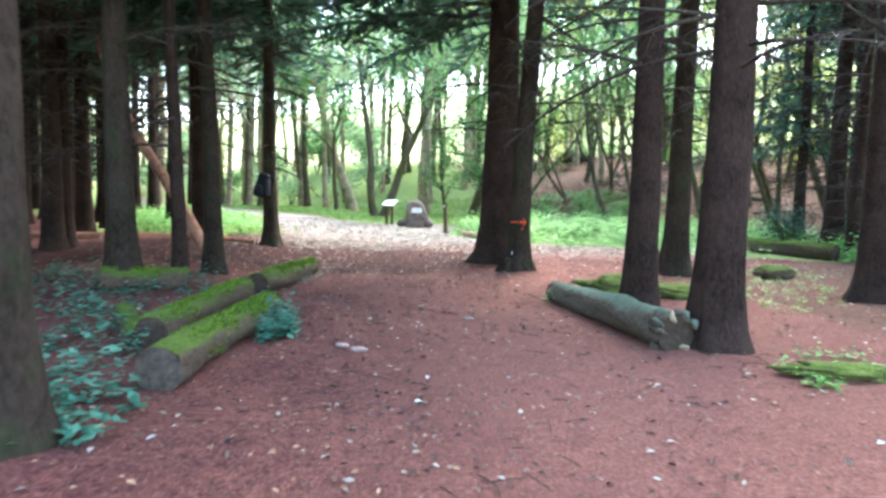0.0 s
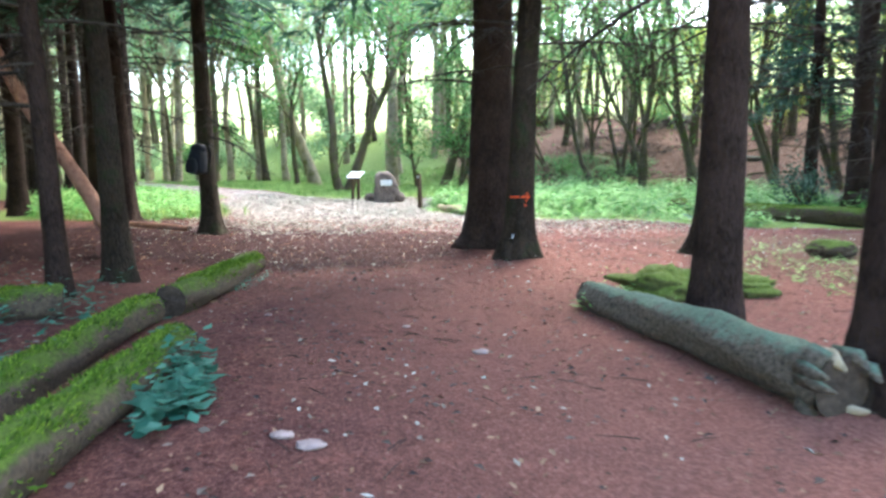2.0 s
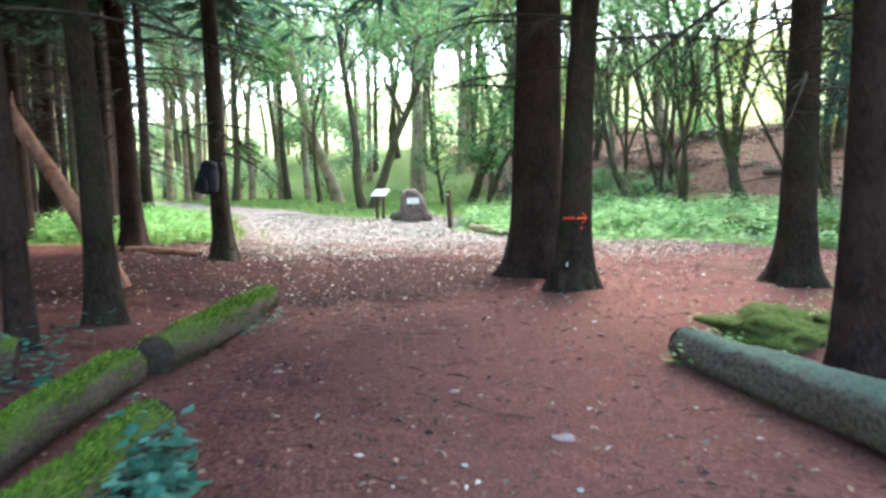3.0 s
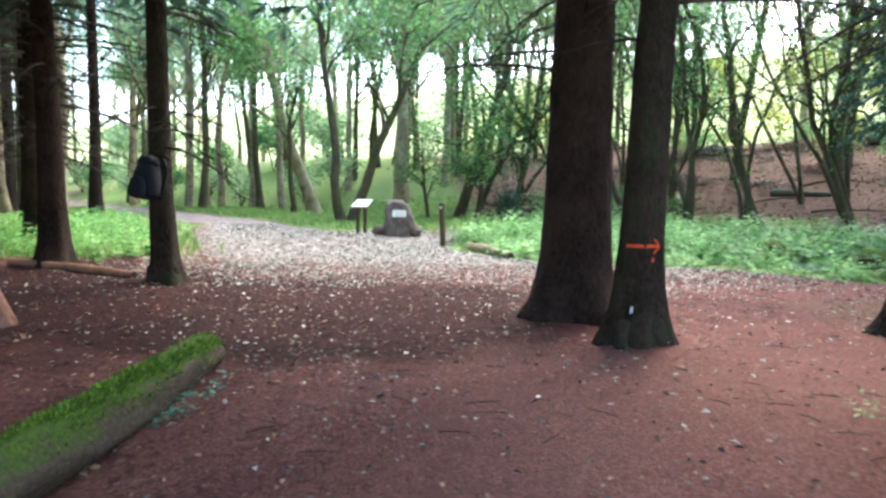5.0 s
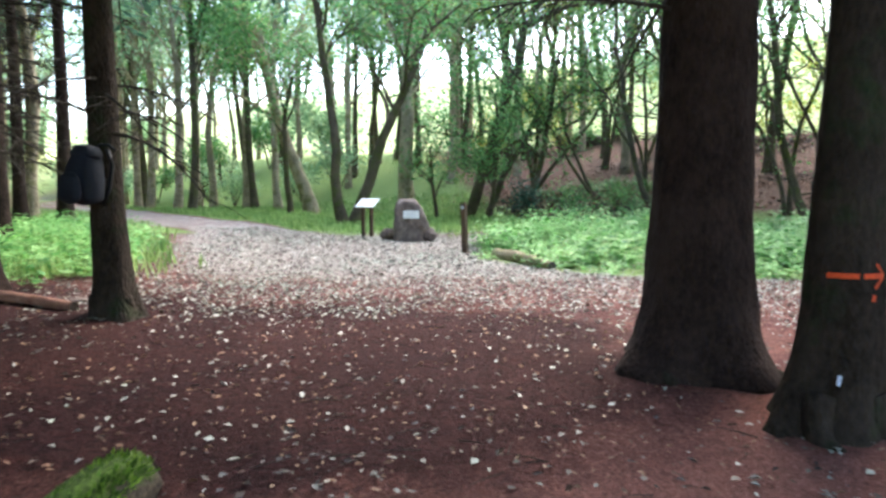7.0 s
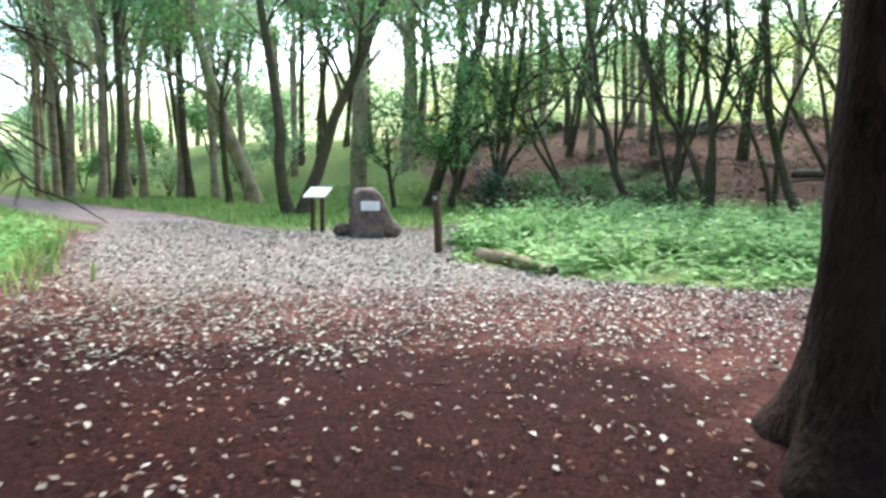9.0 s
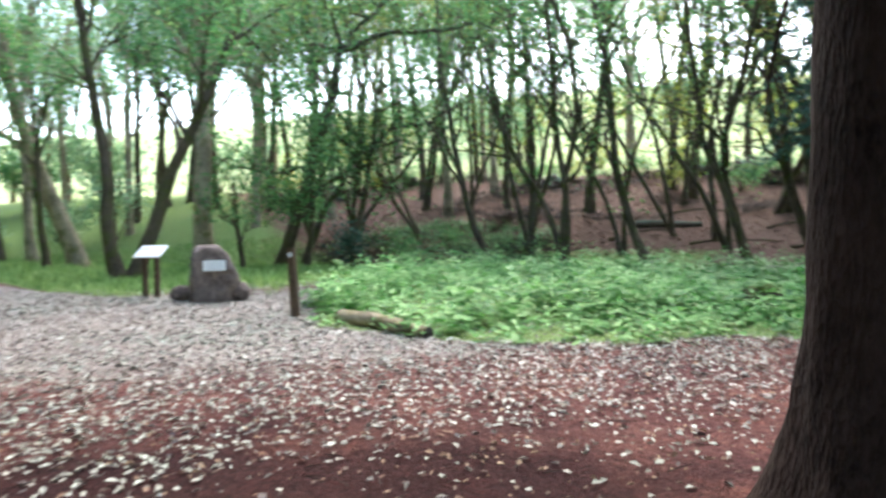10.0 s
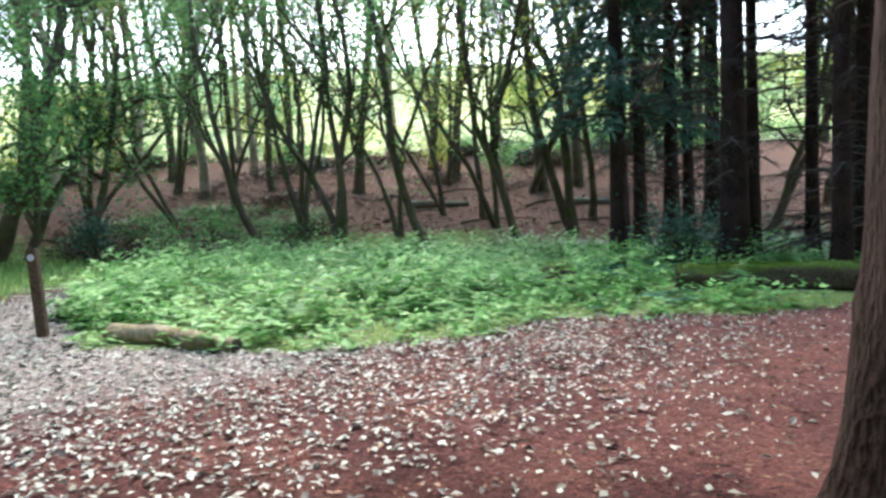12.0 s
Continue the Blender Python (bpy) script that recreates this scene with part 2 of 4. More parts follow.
def path_centre(y):
    """The gravel path that leads on and bends away."""
    return np.interp(y, [20, 25, 28, 32, 40, 52, 80], [0.0, -0.6, -2.4, -5.2, -9.5, -16.0, -32.0])


def masks(x, y):
    s = bank_line(x, y)
    litter = smooth(18.0, 22.0, y + 0.1 * x) * (1 - smooth(30, 34, y)) * smooth(-4.5, -2.5, x + 0.0 * y + 0.25 * np.clip(y - 22, 0, 20)) * (1 - 0.75 * smooth(3, 7, x) * (y < 21)) * 0.8
    away = np.abs(x - path_centre(y))
    lane = (1 - smooth(1.5, 2.6, away)) * (y > 24)
    litter = np.maximum(litter * (1 - smooth(27, 29.5, y) * (1 - lane)), 0.62 * lane)
    open_wood = 1 - smooth(4, 9, x)
    bank = np.maximum(smooth(21, 23, s) * (y > 5) * (1 - open_wood), smooth(4.6, 6.5, x) * (y < 16) * 0.6)
    grass = np.maximum(smooth(27.2, 29.2, y - 0.25 * np.clip(x, -3, 4)) * (1 - lane) * (1 - smooth(22, 25, s)), inside(BED, x, y) * 1.0)
    grass = np.maximum(grass, smooth(19.2, 20.6, y) * (1 - smooth(-4.6, -3.6, x + 0.3 * np.clip(y - 22, 0, 20))) * (1 - lane) * smooth(-11, -8.5, x) * (1 - smooth(26, 32, y)))
    grass = np.maximum(grass, smooth(21, 24, s) * open_wood * (1 - lane))
    field = np.maximum(smooth(42, 46, s), smooth(55, 70, np.hypot(x, y - 20)))
    worn = 0.8 * smooth(-1.2, 2.0, x + 0.02 * y) * (1 - smooth(11.0, 15.5, y))
    # Band under the big spruces: their shade is painted in, with the damp soil.
    damp_shade = smooth(11.8, 14.6, y - 0.5 * np.clip(x - 1, -1, 2)) * (1 - smooth(16.6, 20.0, y + 0.15 * x)) * smooth(-9, -6, x) * (1 - smooth(1.2, 4.0, x))
    return litter, bank, grass, field, worn, damp_shade


def axis(lo, hi, step, reach):
    inner = list(np.arange(lo, hi + step / 2, step))
    a, b, d = lo, hi, step
    left, right = [], []
    while b < reach:
        d *= 1.25
        a, b = a - d, b + d
        left.append(a)
        right.append(b)
    return np.array(left[::-1] + inner + right)


def mesh_object(name, V, F, mats, parent=None, label="", shade=True, index=None):
    me = bpy.data.meshes.new(name)
    me.from_pydata([tuple(v) for v in V], [], F)
    for mt in mats if isinstance(mats, (list, tuple)) else [mats]:
        me.materials.append(mt)
    if shade:
        me.polygons.foreach_set("use_smooth", [True] * len(me.polygons))
    if index is not None:
        me.polygons.foreach_set("material_index", index)
    me.update()
    ob = new(name, me)
    ob.parent = parent
    if label:
        tagged(ob, label=label)
    return ob


def build_ground():
    xs, ys = axis(-14, 26, 0.2, 900), axis(-5, 46, 0.2, 900)
    X, Y = np.meshgrid(xs, ys)
    Z = height(X, Y) + relief(X, Y)
    V = np.stack([X.ravel(), Y.ravel(), Z.ravel()], 1)
    nx, ny = len(xs), len(ys)
    i = np.arange(nx * ny).reshape(ny, nx)
    F = np.stack([i[:-1, :-1].ravel(), i[:-1, 1:].ravel(), i[1:, 1:].ravel(), i[1:, :-1].ravel()], 1)
    ob = mesh_object("ground", V.tolist(), F.tolist(), GROUND)
    for name, values in zip(("litter", "bank", "green", "field", "worn", "damp_shade"), masks(X.ravel(), Y.ravel())):
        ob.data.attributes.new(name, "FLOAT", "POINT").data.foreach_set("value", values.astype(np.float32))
    return tagged(ob, "reddish needle-covered woodland floor with pale leaf litter", "ground", kind="structure")


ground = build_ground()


# ---- shapes ----
def tube(V, F, pts, radii, n=8, cap=True, wave=None):
    """Sweeps a ring along pts; wave(i, angle) scales the radius."""
    pts = [np.array(p, float) for p in pts]
    start = len(V)
    side = None
    for i, p in enumerate(pts):
        d = pts[min(i + 1, len(pts) - 1)] - pts[max(i - 1, 0)]
        d /= np.linalg.norm(d) + 1e-9
        if side is None:
            side = np.cross(d, (0.3, 1, 0.1) if abs(d[1]) < 0.9 else (1, 0, 0.1))
        side = side - d * side.dot(d)
        side /= np.linalg.norm(side) + 1e-9
        other = np.cross(d, side)
        for k in range(n):
            a = 2 * math.pi * k / n
            r = radii[i] * (wave(i, a) if wave else 1)
            V.append(p + r * (math.cos(a) * side + math.sin(a) * other))
    for i in range(len(pts) - 1):
        for k in range(n):
            a, b = start + i * n + k, start + i * n + (k + 1) % n
            F.append((a, b, b + n, a + n))
    if cap:
        F.append(tuple(range(start + n - 1, start - 1, -1)))
        F.append(tuple(start + (len(pts) - 1) * n + k for k in range(n)))


def leaf(V, F, p, along, across, size, wide=0.5, fold=0.12):
    """A pointed leaf of two folded halves."""
    along, across = np.array(along), np.array(across)
    up = np.cross(along, across)
    i = len(V)
    mid = p + along * size * 0.45
    V += [p, mid + across * size * wide * 0.5 + up * size * fold, p + along * size, mid - across * size * wide * 0.5 + up * size * fold]
    F += [(i, i + 1, i + 2), (i, i + 2, i + 3)]


def any_way(rng, flat=1.0):
    v = rng.normal(size=3)
    v[2] *= flat
    return v / np.linalg.norm(v)


def leaf_any(V, F, rng, p, size, flat=0.5, wide=0.6):
    a = any_way(rng, flat)
    b = np.cross(a, any_way(rng, 2.0))
    leaf(V, F, np.array(p), a, b / (np.linalg.norm(b) + 1e-9), size, wide)


# ---- trees ----
def spruce_trunk(name, seed, d, H, lean, root, mat, parent, n=24):
    rng = np.random.default_rng(seed)
    zs = list(np.arange(-0.15, 1.2, 0.09)) + list(np.arange(1.2, 5, 0.3)) + list(np.linspace(5, H, 8))
    ph = rng.uniform(0, 6.28, 4)
    lobes = int(rng.integers(4, 7))
    pts = [(lean[0] * z + 0.015 * math.sin(z + ph[0]), lean[1] * z, z) for z in zs]
    rad = [d / 2 * (1 - 0.8 * max(z, 0) / H) * (1 + root * math.exp(-max(z, -0.05) / 0.3) + 0.22 * math.exp(-max(z, 0) / 1.1)) for z in zs]

    def wave(i, a):
        z = zs[i]
        f = math.exp(-max(z, 0) / 0.4)
        return 1 + 0.3 * root * f * math.sin(lobes * a + ph[1]) + 0.2 * root * f * math.sin(2 * a + ph[2]) + 0.025 * math.sin(7 * a + 3 * z) + 0.02 * math.sin(13 * a - 5 * z + ph[3]) + rng.normal() * 0.008

    V, F = [], []
    tube(V, F, pts, rad, n, True, wave)
    return mesh_object(name, V, F, mat, parent)


def dead_branches(seed, low, high, count, reach):
    """Bare drooping spruce branches with fine twigs."""
    rng = np.random.default_rng(seed)
    V, F = [], []
    for k in range(count):
        z = rng.uniform(low, high)
        a = rng.uniform(0, 6.283)
        L = reach * rng.uniform(0.4, 1.0)
        out = np.array((math.cos(a), math.sin(a), 0))
        side = np.array((-out[1], out[0], 0))
        rise, sag, bend = rng.uniform(-0.1, 0.25), rng.uniform(0.1, 0.4), rng.uniform(-0.2, 0.2)
        line = [np.array((0, 0, z)) + out * L * t + side * bend * L * t * t + np.array((0, 0, L * (rise * t - sag * t * t))) for t in np.linspace(0.05, 1, 7)]
        tube(V, F, line, np.linspace(0.02, 0.005, 7) * (0.6 + L * 0.3), 4, False)
        for j in range(int(8 + L * 7)):
            t = rng.uniform(0.25, 1.0)
            i = min(int((t - 0.05) / 0.95 * 6), 5)
            p = line[i] + (line[i + 1] - line[i]) * rng.uniform()
            s = rng.choice((-1, 1))
            w = out * rng.uniform(0.3, 0.8) + side * s * rng.uniform(0.4, 1) + np.array((0, 0, rng.uniform(-0.7, 0.05)))
            l = rng.uniform(0.2, 0.6) * (1.1 - 0.5 * t)
            tube(V, F, [p, p + w * l * 0.55, p + w * l + np.array((0, 0, -0.12 * l))], (0.007, 0.005, 0.003), 3, False)
    return V, F


def needle_crown(seed, low, high, reach, dense=1.0):
    """Whorls of drooping branches with hanging needle sprays."""
    rng = np.random.default_rng(seed)
    V, F, W, G = [], [], [], []
    z = low
    while z < high:
        part = (z - low) / (high - low)
        L0 = reach * (1 - 0.8 * part)
        for k in range(int(rng.integers(4, 7))):
            a, L = rng.uniform(0, 6.283), L0 * rng.uniform(0.65, 1.1)
            out = np.array((math.cos(a), math.sin(a), 0))
            side = np.array((-out[1], out[0], 0))
            line = [np.array((0, 0, z)) + out * L * t + np.array((0, 0, L * (0.12 * t - 0.45 * t * t))) for t in np.linspace(0.02, 1, 6)]
            tube(W, G, line, np.linspace(0.025, 0.006, 6), 3, False)
            for j in range(int(26 * dense * L / 2.5) + 6):
                t = rng.uniform(0.18, 1)
                p = np.array((0, 0, z)) + out * L * t + np.array((0, 0, L * (0.12 * t - 0.45 * t * t)))
                w = out * rng.uniform(0.2, 0.9) + side * rng.choice((-1, 1)) * rng.uniform(0.3, 1) + np.array((0, 0, rng.uniform(-0.8, 0.0)))
                w /= np.linalg.norm(w)
                l = rng.uniform(0.3, 0.75) * (1.2 - 0.6 * t)
                for q in range(3):
                    ww = w + rng.normal(size=3) * 0.28
                    ww /= np.linalg.norm(ww)
                    ac = np.cross(ww, any_way(rng))
                    leaf(V, F, p + w * l * 0.28 * q, ww, ac / (np.linalg.norm(ac) + 1e-9), l * 0.55, 0.3, 0.02)
        z += rng.uniform(0.3, 0.55)
    return V, F, W, G


def shared_mesh(name, V, F, mat):
    me = bpy.data.meshes.new(name)
    me.from_pydata([tuple(v) for v in V], [], F)
    me.materials.append(mat)
    me.polygons.foreach_set("use_smooth", [True] * len(me.polygons))
    return me


DEAD = [shared_mesh("dead_branches", *dead_branches(10 + i, 1.9, 8.0, 44, 2.2), TWIG) for i in range(3)]
DEAD_HIGH = [shared_mesh("dead_branches", *dead_branches(20 + i, 2.7, 8.0, 40, 3.0), TWIG) for i in range(2)]
DEAD_FOOT = shared_mesh("dead_branches", *dead_branches(27, 0.6, 7.0, 80, 1.9), TWIG)
CROWNS = []
for i in range(3):
    cv, cf, cw, cg = needle_crown(30 + i, 8.0, 17.5, 2.7)
    CROWNS.append((shared_mesh("crown", cv, cf, NEEDLE), shared_mesh("limbs", cw, cg, TWIG)))
lv, lf, lw, lg = needle_crown(41, 3.6, 13.0, 2.6, 0.8)
LOWCROWN = (shared_mesh("crown", lv, lf, NEEDLE), shared_mesh("limbs", lw, lg, TWIG))


mv, mf, mw, mg = needle_crown(47, 5.2, 15.0, 3.6, 1.1)
MIDCROWN = (shared_mesh("crown", mv, mf, NEEDLE), shared_mesh("crown_frame", mw, mg, TWIG))


def child(name, me, parent, m=None):
    ob = new(name, me)
    ob.parent = parent
    if m is not None:
        ob.matrix_basis = m
    return ob


def spruce(x, y, d, seed, label, H=19, lean=(0, 0), root=0.55, mat=None, dead="low", low=False, group="spruces beside the path", n=24, wide=1.0):
    tree = new("spruce_tree")
    tree.matrix_basis = pose(x, y, at(x, y))
    spruce_trunk("trunk", seed, d, H, lean, root, mat or SPRUCE, tree, n)
    rng = np.random.default_rng(seed)
    tilt = Matrix.Shear("XY", 4, (lean[0], lean[1]))
    turn = tilt @ pose(0, 0, 0, 0, 0, rng.uniform(0, 360))
    if dead:
        child("branchwork", DEAD_FOOT if dead == "foot" else (DEAD if dead == "low" else DEAD_HIGH)[seed % 2], tree, turn)
    crown, limbs = MIDCROWN if wide > 1.2 else LOWCROWN if low else CROWNS[seed % 3]
    turn = turn @ Matrix.Diagonal((wide, wide, 1, 1))
    child("crown", crown, tree, turn)
    child("crown_frame", limbs, tree, turn)
    return tagged(tree, label, "tree", group)


# the trunks beside the path
edge_tree = spruce(-2.2, 3.95, 0.38, 1, "dark spruce with a mossy foot beside the path", mat=SPRUCE_MOSSY, root=0.3, lean=(-0.015, 0), dead=None)
spruce(-3.62, 9.45, 0.36, 2, "slim dark spruce rising from teal brambles", mat=SPRUCE_MOSSY, lean=(-0.012, 0.0), dead="high")
spruce(-3.1, 10.3, 0.2, 3, "thin grey-barked spruce on red needle litter", lean=(-0.03, 0.0), root=0.35)
spruce(-2.93, 11.65, 0.28, 4, "spruce with a green algae foot behind the mossy log", wide=1.7, dead=None, mat=SPRUCE_MOSSY, lean=(-0.035, 0), root=0.35)
spruce(-5.04, 18.7, 0.4, 5, "dark spruce at the edge of bright undergrowth", wide=1.3, lean=(-0.03, 0.0))
bag_tree = spruce(-2.9, 17.15, 0.33, 6, "dark spruce with a backpack hanging on its trunk", lean=(-0.022, 0.0), root=0.5, wide=1.8, mat=SPRUCE_MOSSY)
big_tree = spruce(2.5, 14.68, 0.77, 7, "massive red-brown spruce trunk with flared foot", wide=1.6, H=24, root=0.5, dead="high", lean=(-0.004, 0), n=36)
twin_tree = spruce(2.64, 13.3, 0.41, 8, "dark spruce trunk marked with an orange arrow", wide=1.15, H=22, root=0.5, dead="high", lean=(0.042, 0), n=36, mat=SPRUCE_MOSSY)
broad_tree = spruce(3.4, 6.52, 0.45, 9, "broad spruce trunk at the end of a bare log", H=21, root=0.4, dead="high", lean=(0.008, 0), n=36)
spruce(3.45, 8.75, 0.41, 10, "spruce trunk with pale paint spots behind the bare log", dead="high", root=0.3, lean=(0.0, 0))
spruce(6.05, 13.5, 0.48, 11, "spruce with a spreading mossy foot", dead="high", root=0.7, wide=1.0, lean=(0.012, 0), mat=SPRUCE_MOSSY)
spruce(7.9, 10.1, 0.5, 12, "dark spruce trunk in shade", dead="high")


def surface_roots(tree, seed, r, ways, reach):
    """Roots that leave the foot of a trunk and sink into the ground."""
    rng = np.random.default_rng(seed)
    for deg in ways:
        a, L = radians(deg), reach * rng.uniform(0.75, 1.15)
        V, F = [], []
        line = []
        for t in np.linspace(0, 1, 9):
            d = r * 0.6 + L * t
            line.append((d * math.cos(a + 0.5 * t * t), d * math.sin(a + 0.5 * t * t), 0.2 * (1 - t) ** 2.2 - 0.07 * t + 0.015 * math.sin(9 * t)))
        tube(V, F, line, np.linspace(0.13, 0.035, 9) * (0.6 + r), 10, True, lambda i, q: 1 + 0.1 * math.sin(3 * q + i) + rng.normal() * 0.03)
        mesh_object("root", V, F, SPRUCE_MOSSY, tree)


surface_roots(big_tree, 4, 0.55, (200, 285, 20), 0.34)
surface_roots(twin_tree, 5, 0.33, (165, 215, 300), 0.2)
surface_roots(broad_tree, 6, 0.3, (190, 250, 350), 0.2)
surface_roots(bag_tree, 7, 0.24, (200, 320), 0.14)
# the stand of spruces on the far side of the bed
for k, (x, y, d, ln) in enumerate([(18.27, 24.8, 0.5, 0), (19.6, 24.85, 0.42, 0.01), (20.7, 24.3, 0.5, 0), (21.3, 24.0, 0.38, 0.01), (23.8, 24.2, 0.6, 0.015), (13.95, 19.8, 0.56, 0.01), (14.65, 19.65, 0.28, 0.0), (13.0, 17.6, 0.32, 0.015), (16.5, 19.0, 0.3, 0), (14.9, 23.0, 0.4, 0.0), (12.5, 15.2, 0.42, 0), (16.0, 14.6, 0.4, 0), (11.5, 12.2, 0.4, 0), (20.0, 18.5, 0.4, 0), (24.5, 20.0, 0.45, 0), (15.8, 17.8, 0.42, 0)]):
    spruce(x, y, d, 60 + k, "dark spruce in a close stand beyond the green bed", lean=(ln, 0), group="spruces beyond the bed", root=0.3, n=14, low=k in (2, 9), dead="foot" if k in (7, 8, 15) else "low")
# the dark plantation
prng = np.random.default_rng(5)
plot = 0
for gx in np.arange(-31, -6, 3.4):
    for gy in np.arange(2, 42, 3.5):
        x, y = gx + prng.uniform(-1, 1), gy + prng.uniform(-1.1, 1.1)
        if x > -6.2 or (x > -11 and 19.5 < y < 40) or abs(x - path_centre(y)) < 4.5 and y > 24 or y > 30 and x > -16:
            continue
        plot += 1
        spruce(x, y, prng.uniform(0.3, 0.48), 100 + plot, "dark slender spruce in the plantation", lean=(prng.uniform(-0.02, 0.02), 0), group="plantation spruces", root=0.35, n=12)
for x, y in [(-7.2, 15.5), (-8.6, 21.5), (-9.8, 24.0), (-8.0, 18.4), (-6.4, 8.6), (-6.9, 12.3), (-11, 28.5), (-12.3, 31), (-7.6, 24.6), (-9.2, 27.2), (-8.6, 30.5), (-11.2, 33.5), (-13.2, 36.5), (-9.9, 21.8), (-13.8, 33.8), (-15.5, 39.5), (-12.2, 25.2), (-17, 43), (-6.9, 22.3)]:
    plot += 1
    spruce(x, y, 0.4, 100 + plot, "dark slender spruce in the plantation", group="plantation spruces", root=0.35, n=14)
# Unseen spruces, added right of and behind the start to screen the sky light.
for x, y in [(9.5, 4), (12.5, 7.5), (15.5, 4.5), (16.5, 9.5), (19.5, 12.5), (20, 6), (-9, -9), (12, -10), (1.5, -16), (-3, -18), (7, -17)]:
    plot += 1
    spruce(x, y, 0.42, 100 + plot, "dark spruce trunk in shade", group="spruces in the shade", root=0.4, n=14, dead="high")


def broadleaf(x, y, d, seed, label, lean=(0.0, 0.0), H=11, stems=1, mat=None, leaf_mat=None, leaves=1500, size=0.16, fork=0.35, wild=1.0, group="broadleaved trees", spread=0.9, droop=1.0, name="broadleaved_tree", put=True):
    """A crooked stem that forks, with limbs, twigs and many leaves."""
    rng = np.random.default_rng(seed)
    V, F, tips = [], [], []

    pull = 0.045 + 0.2 * math.hypot(*lean)

    def grow(p, way, length, r, depth):
        steps = 9 if depth == 0 else 5
        line, rad = [p], [r]
        w = way / np.linalg.norm(way)
        for i in range(steps):
            w = w + rng.normal(size=3) * (0.09 if depth == 0 else 0.2) * wild + np.array((0, 0, (pull, 0.06, -0.01, -0.01)[depth]))
            w /= np.linalg.norm(w)
            line.append(line[-1] + w * length / steps)
            rad.append(r * (1 - (0.55 if depth == 0 else 0.7) * (i + 1) / steps))
        if depth == 0:
            rad[0] *= 1.35
        tube(V, F, line, rad, (9, 6, 4, 3)[depth], False)
        if depth == 3:
            tips.extend(line[2:])
            return
        if depth == 2:
            tips.extend(line[3:])
        kids = (6, 5, 3)[depth]
        for k in range(kids):
            t = fork + (1 - fork) * (k + rng.uniform(0, 0.9)) / kids if depth == 0 else rng.uniform(0.25, 1)
            i = min(int(t * steps), steps - 1)
            q = line[i] + (line[i + 1] - line[i]) * (t * steps - i)
            side = any_way(rng, 0.4)
            ww = w * rng.uniform(0.5, 1.1) + side * spread + np.array((0, 0, 0.35 if depth == 0 else 0.0))
            grow(q, ww, length * rng.uniform(0.32, 0.55) * (1.15 - 0.4 * t), rad[i] * rng.uniform(0.4, 0.65), depth + 1)

    for k in range(stems):
        a = rng.uniform(0, 6.28)
        off = np.array((math.cos(a), math.sin(a), 0)) * (0.0 if stems == 1 else d * 0.35)
        way = np.array((lean[0], lean[1], 1.0)) + (rng.normal(size=3) * 0.17 if stems > 1 else 0)
        grow(np.array((0, 0, -0.15)) + off, way, H * rng.uniform(0.6, 0.75), d / 2, 0)
    tree = new(name)
    tree.matrix_basis = pose(x, y, at(x, y))
    mesh_object("trunk", V, F, mat or ALDER, tree)
    LV, LF = [], []
    tips = np.array(tips)
    for k in range(leaves):
        p = tips[rng.integers(len(tips))] + rng.normal(size=3) * 0.42
        if p[2] > 1.6:
            leaf_any(LV, LF, rng, p, size * rng.uniform(0.6, 1.2), 0.5)
    mesh_object("crown", LV, LF, leaf_mat or LEAF, tree)
    return tagged(tree, label, "tree", group)


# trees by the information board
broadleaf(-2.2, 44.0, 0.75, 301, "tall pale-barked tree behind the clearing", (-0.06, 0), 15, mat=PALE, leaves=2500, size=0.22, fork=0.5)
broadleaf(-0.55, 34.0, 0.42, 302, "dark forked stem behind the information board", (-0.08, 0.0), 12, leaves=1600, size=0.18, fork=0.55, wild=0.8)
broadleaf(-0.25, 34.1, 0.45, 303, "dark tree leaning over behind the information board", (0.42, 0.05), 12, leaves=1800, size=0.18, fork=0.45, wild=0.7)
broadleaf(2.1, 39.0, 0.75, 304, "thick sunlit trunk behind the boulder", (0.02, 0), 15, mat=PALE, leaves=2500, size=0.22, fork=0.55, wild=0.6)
broadleaf(-3.0, 40.4, 0.3, 305, "thin dark leaning stem at the grass edge", (-0.12, 0), 9, leaves=900, size=0.18, fork=0.5)
broadleaf(3.3, 37.5, 0.2, 306, "slim upright sapling in grass", (0, 0), 5, leaves=900, size=0.16, fork=0.3)


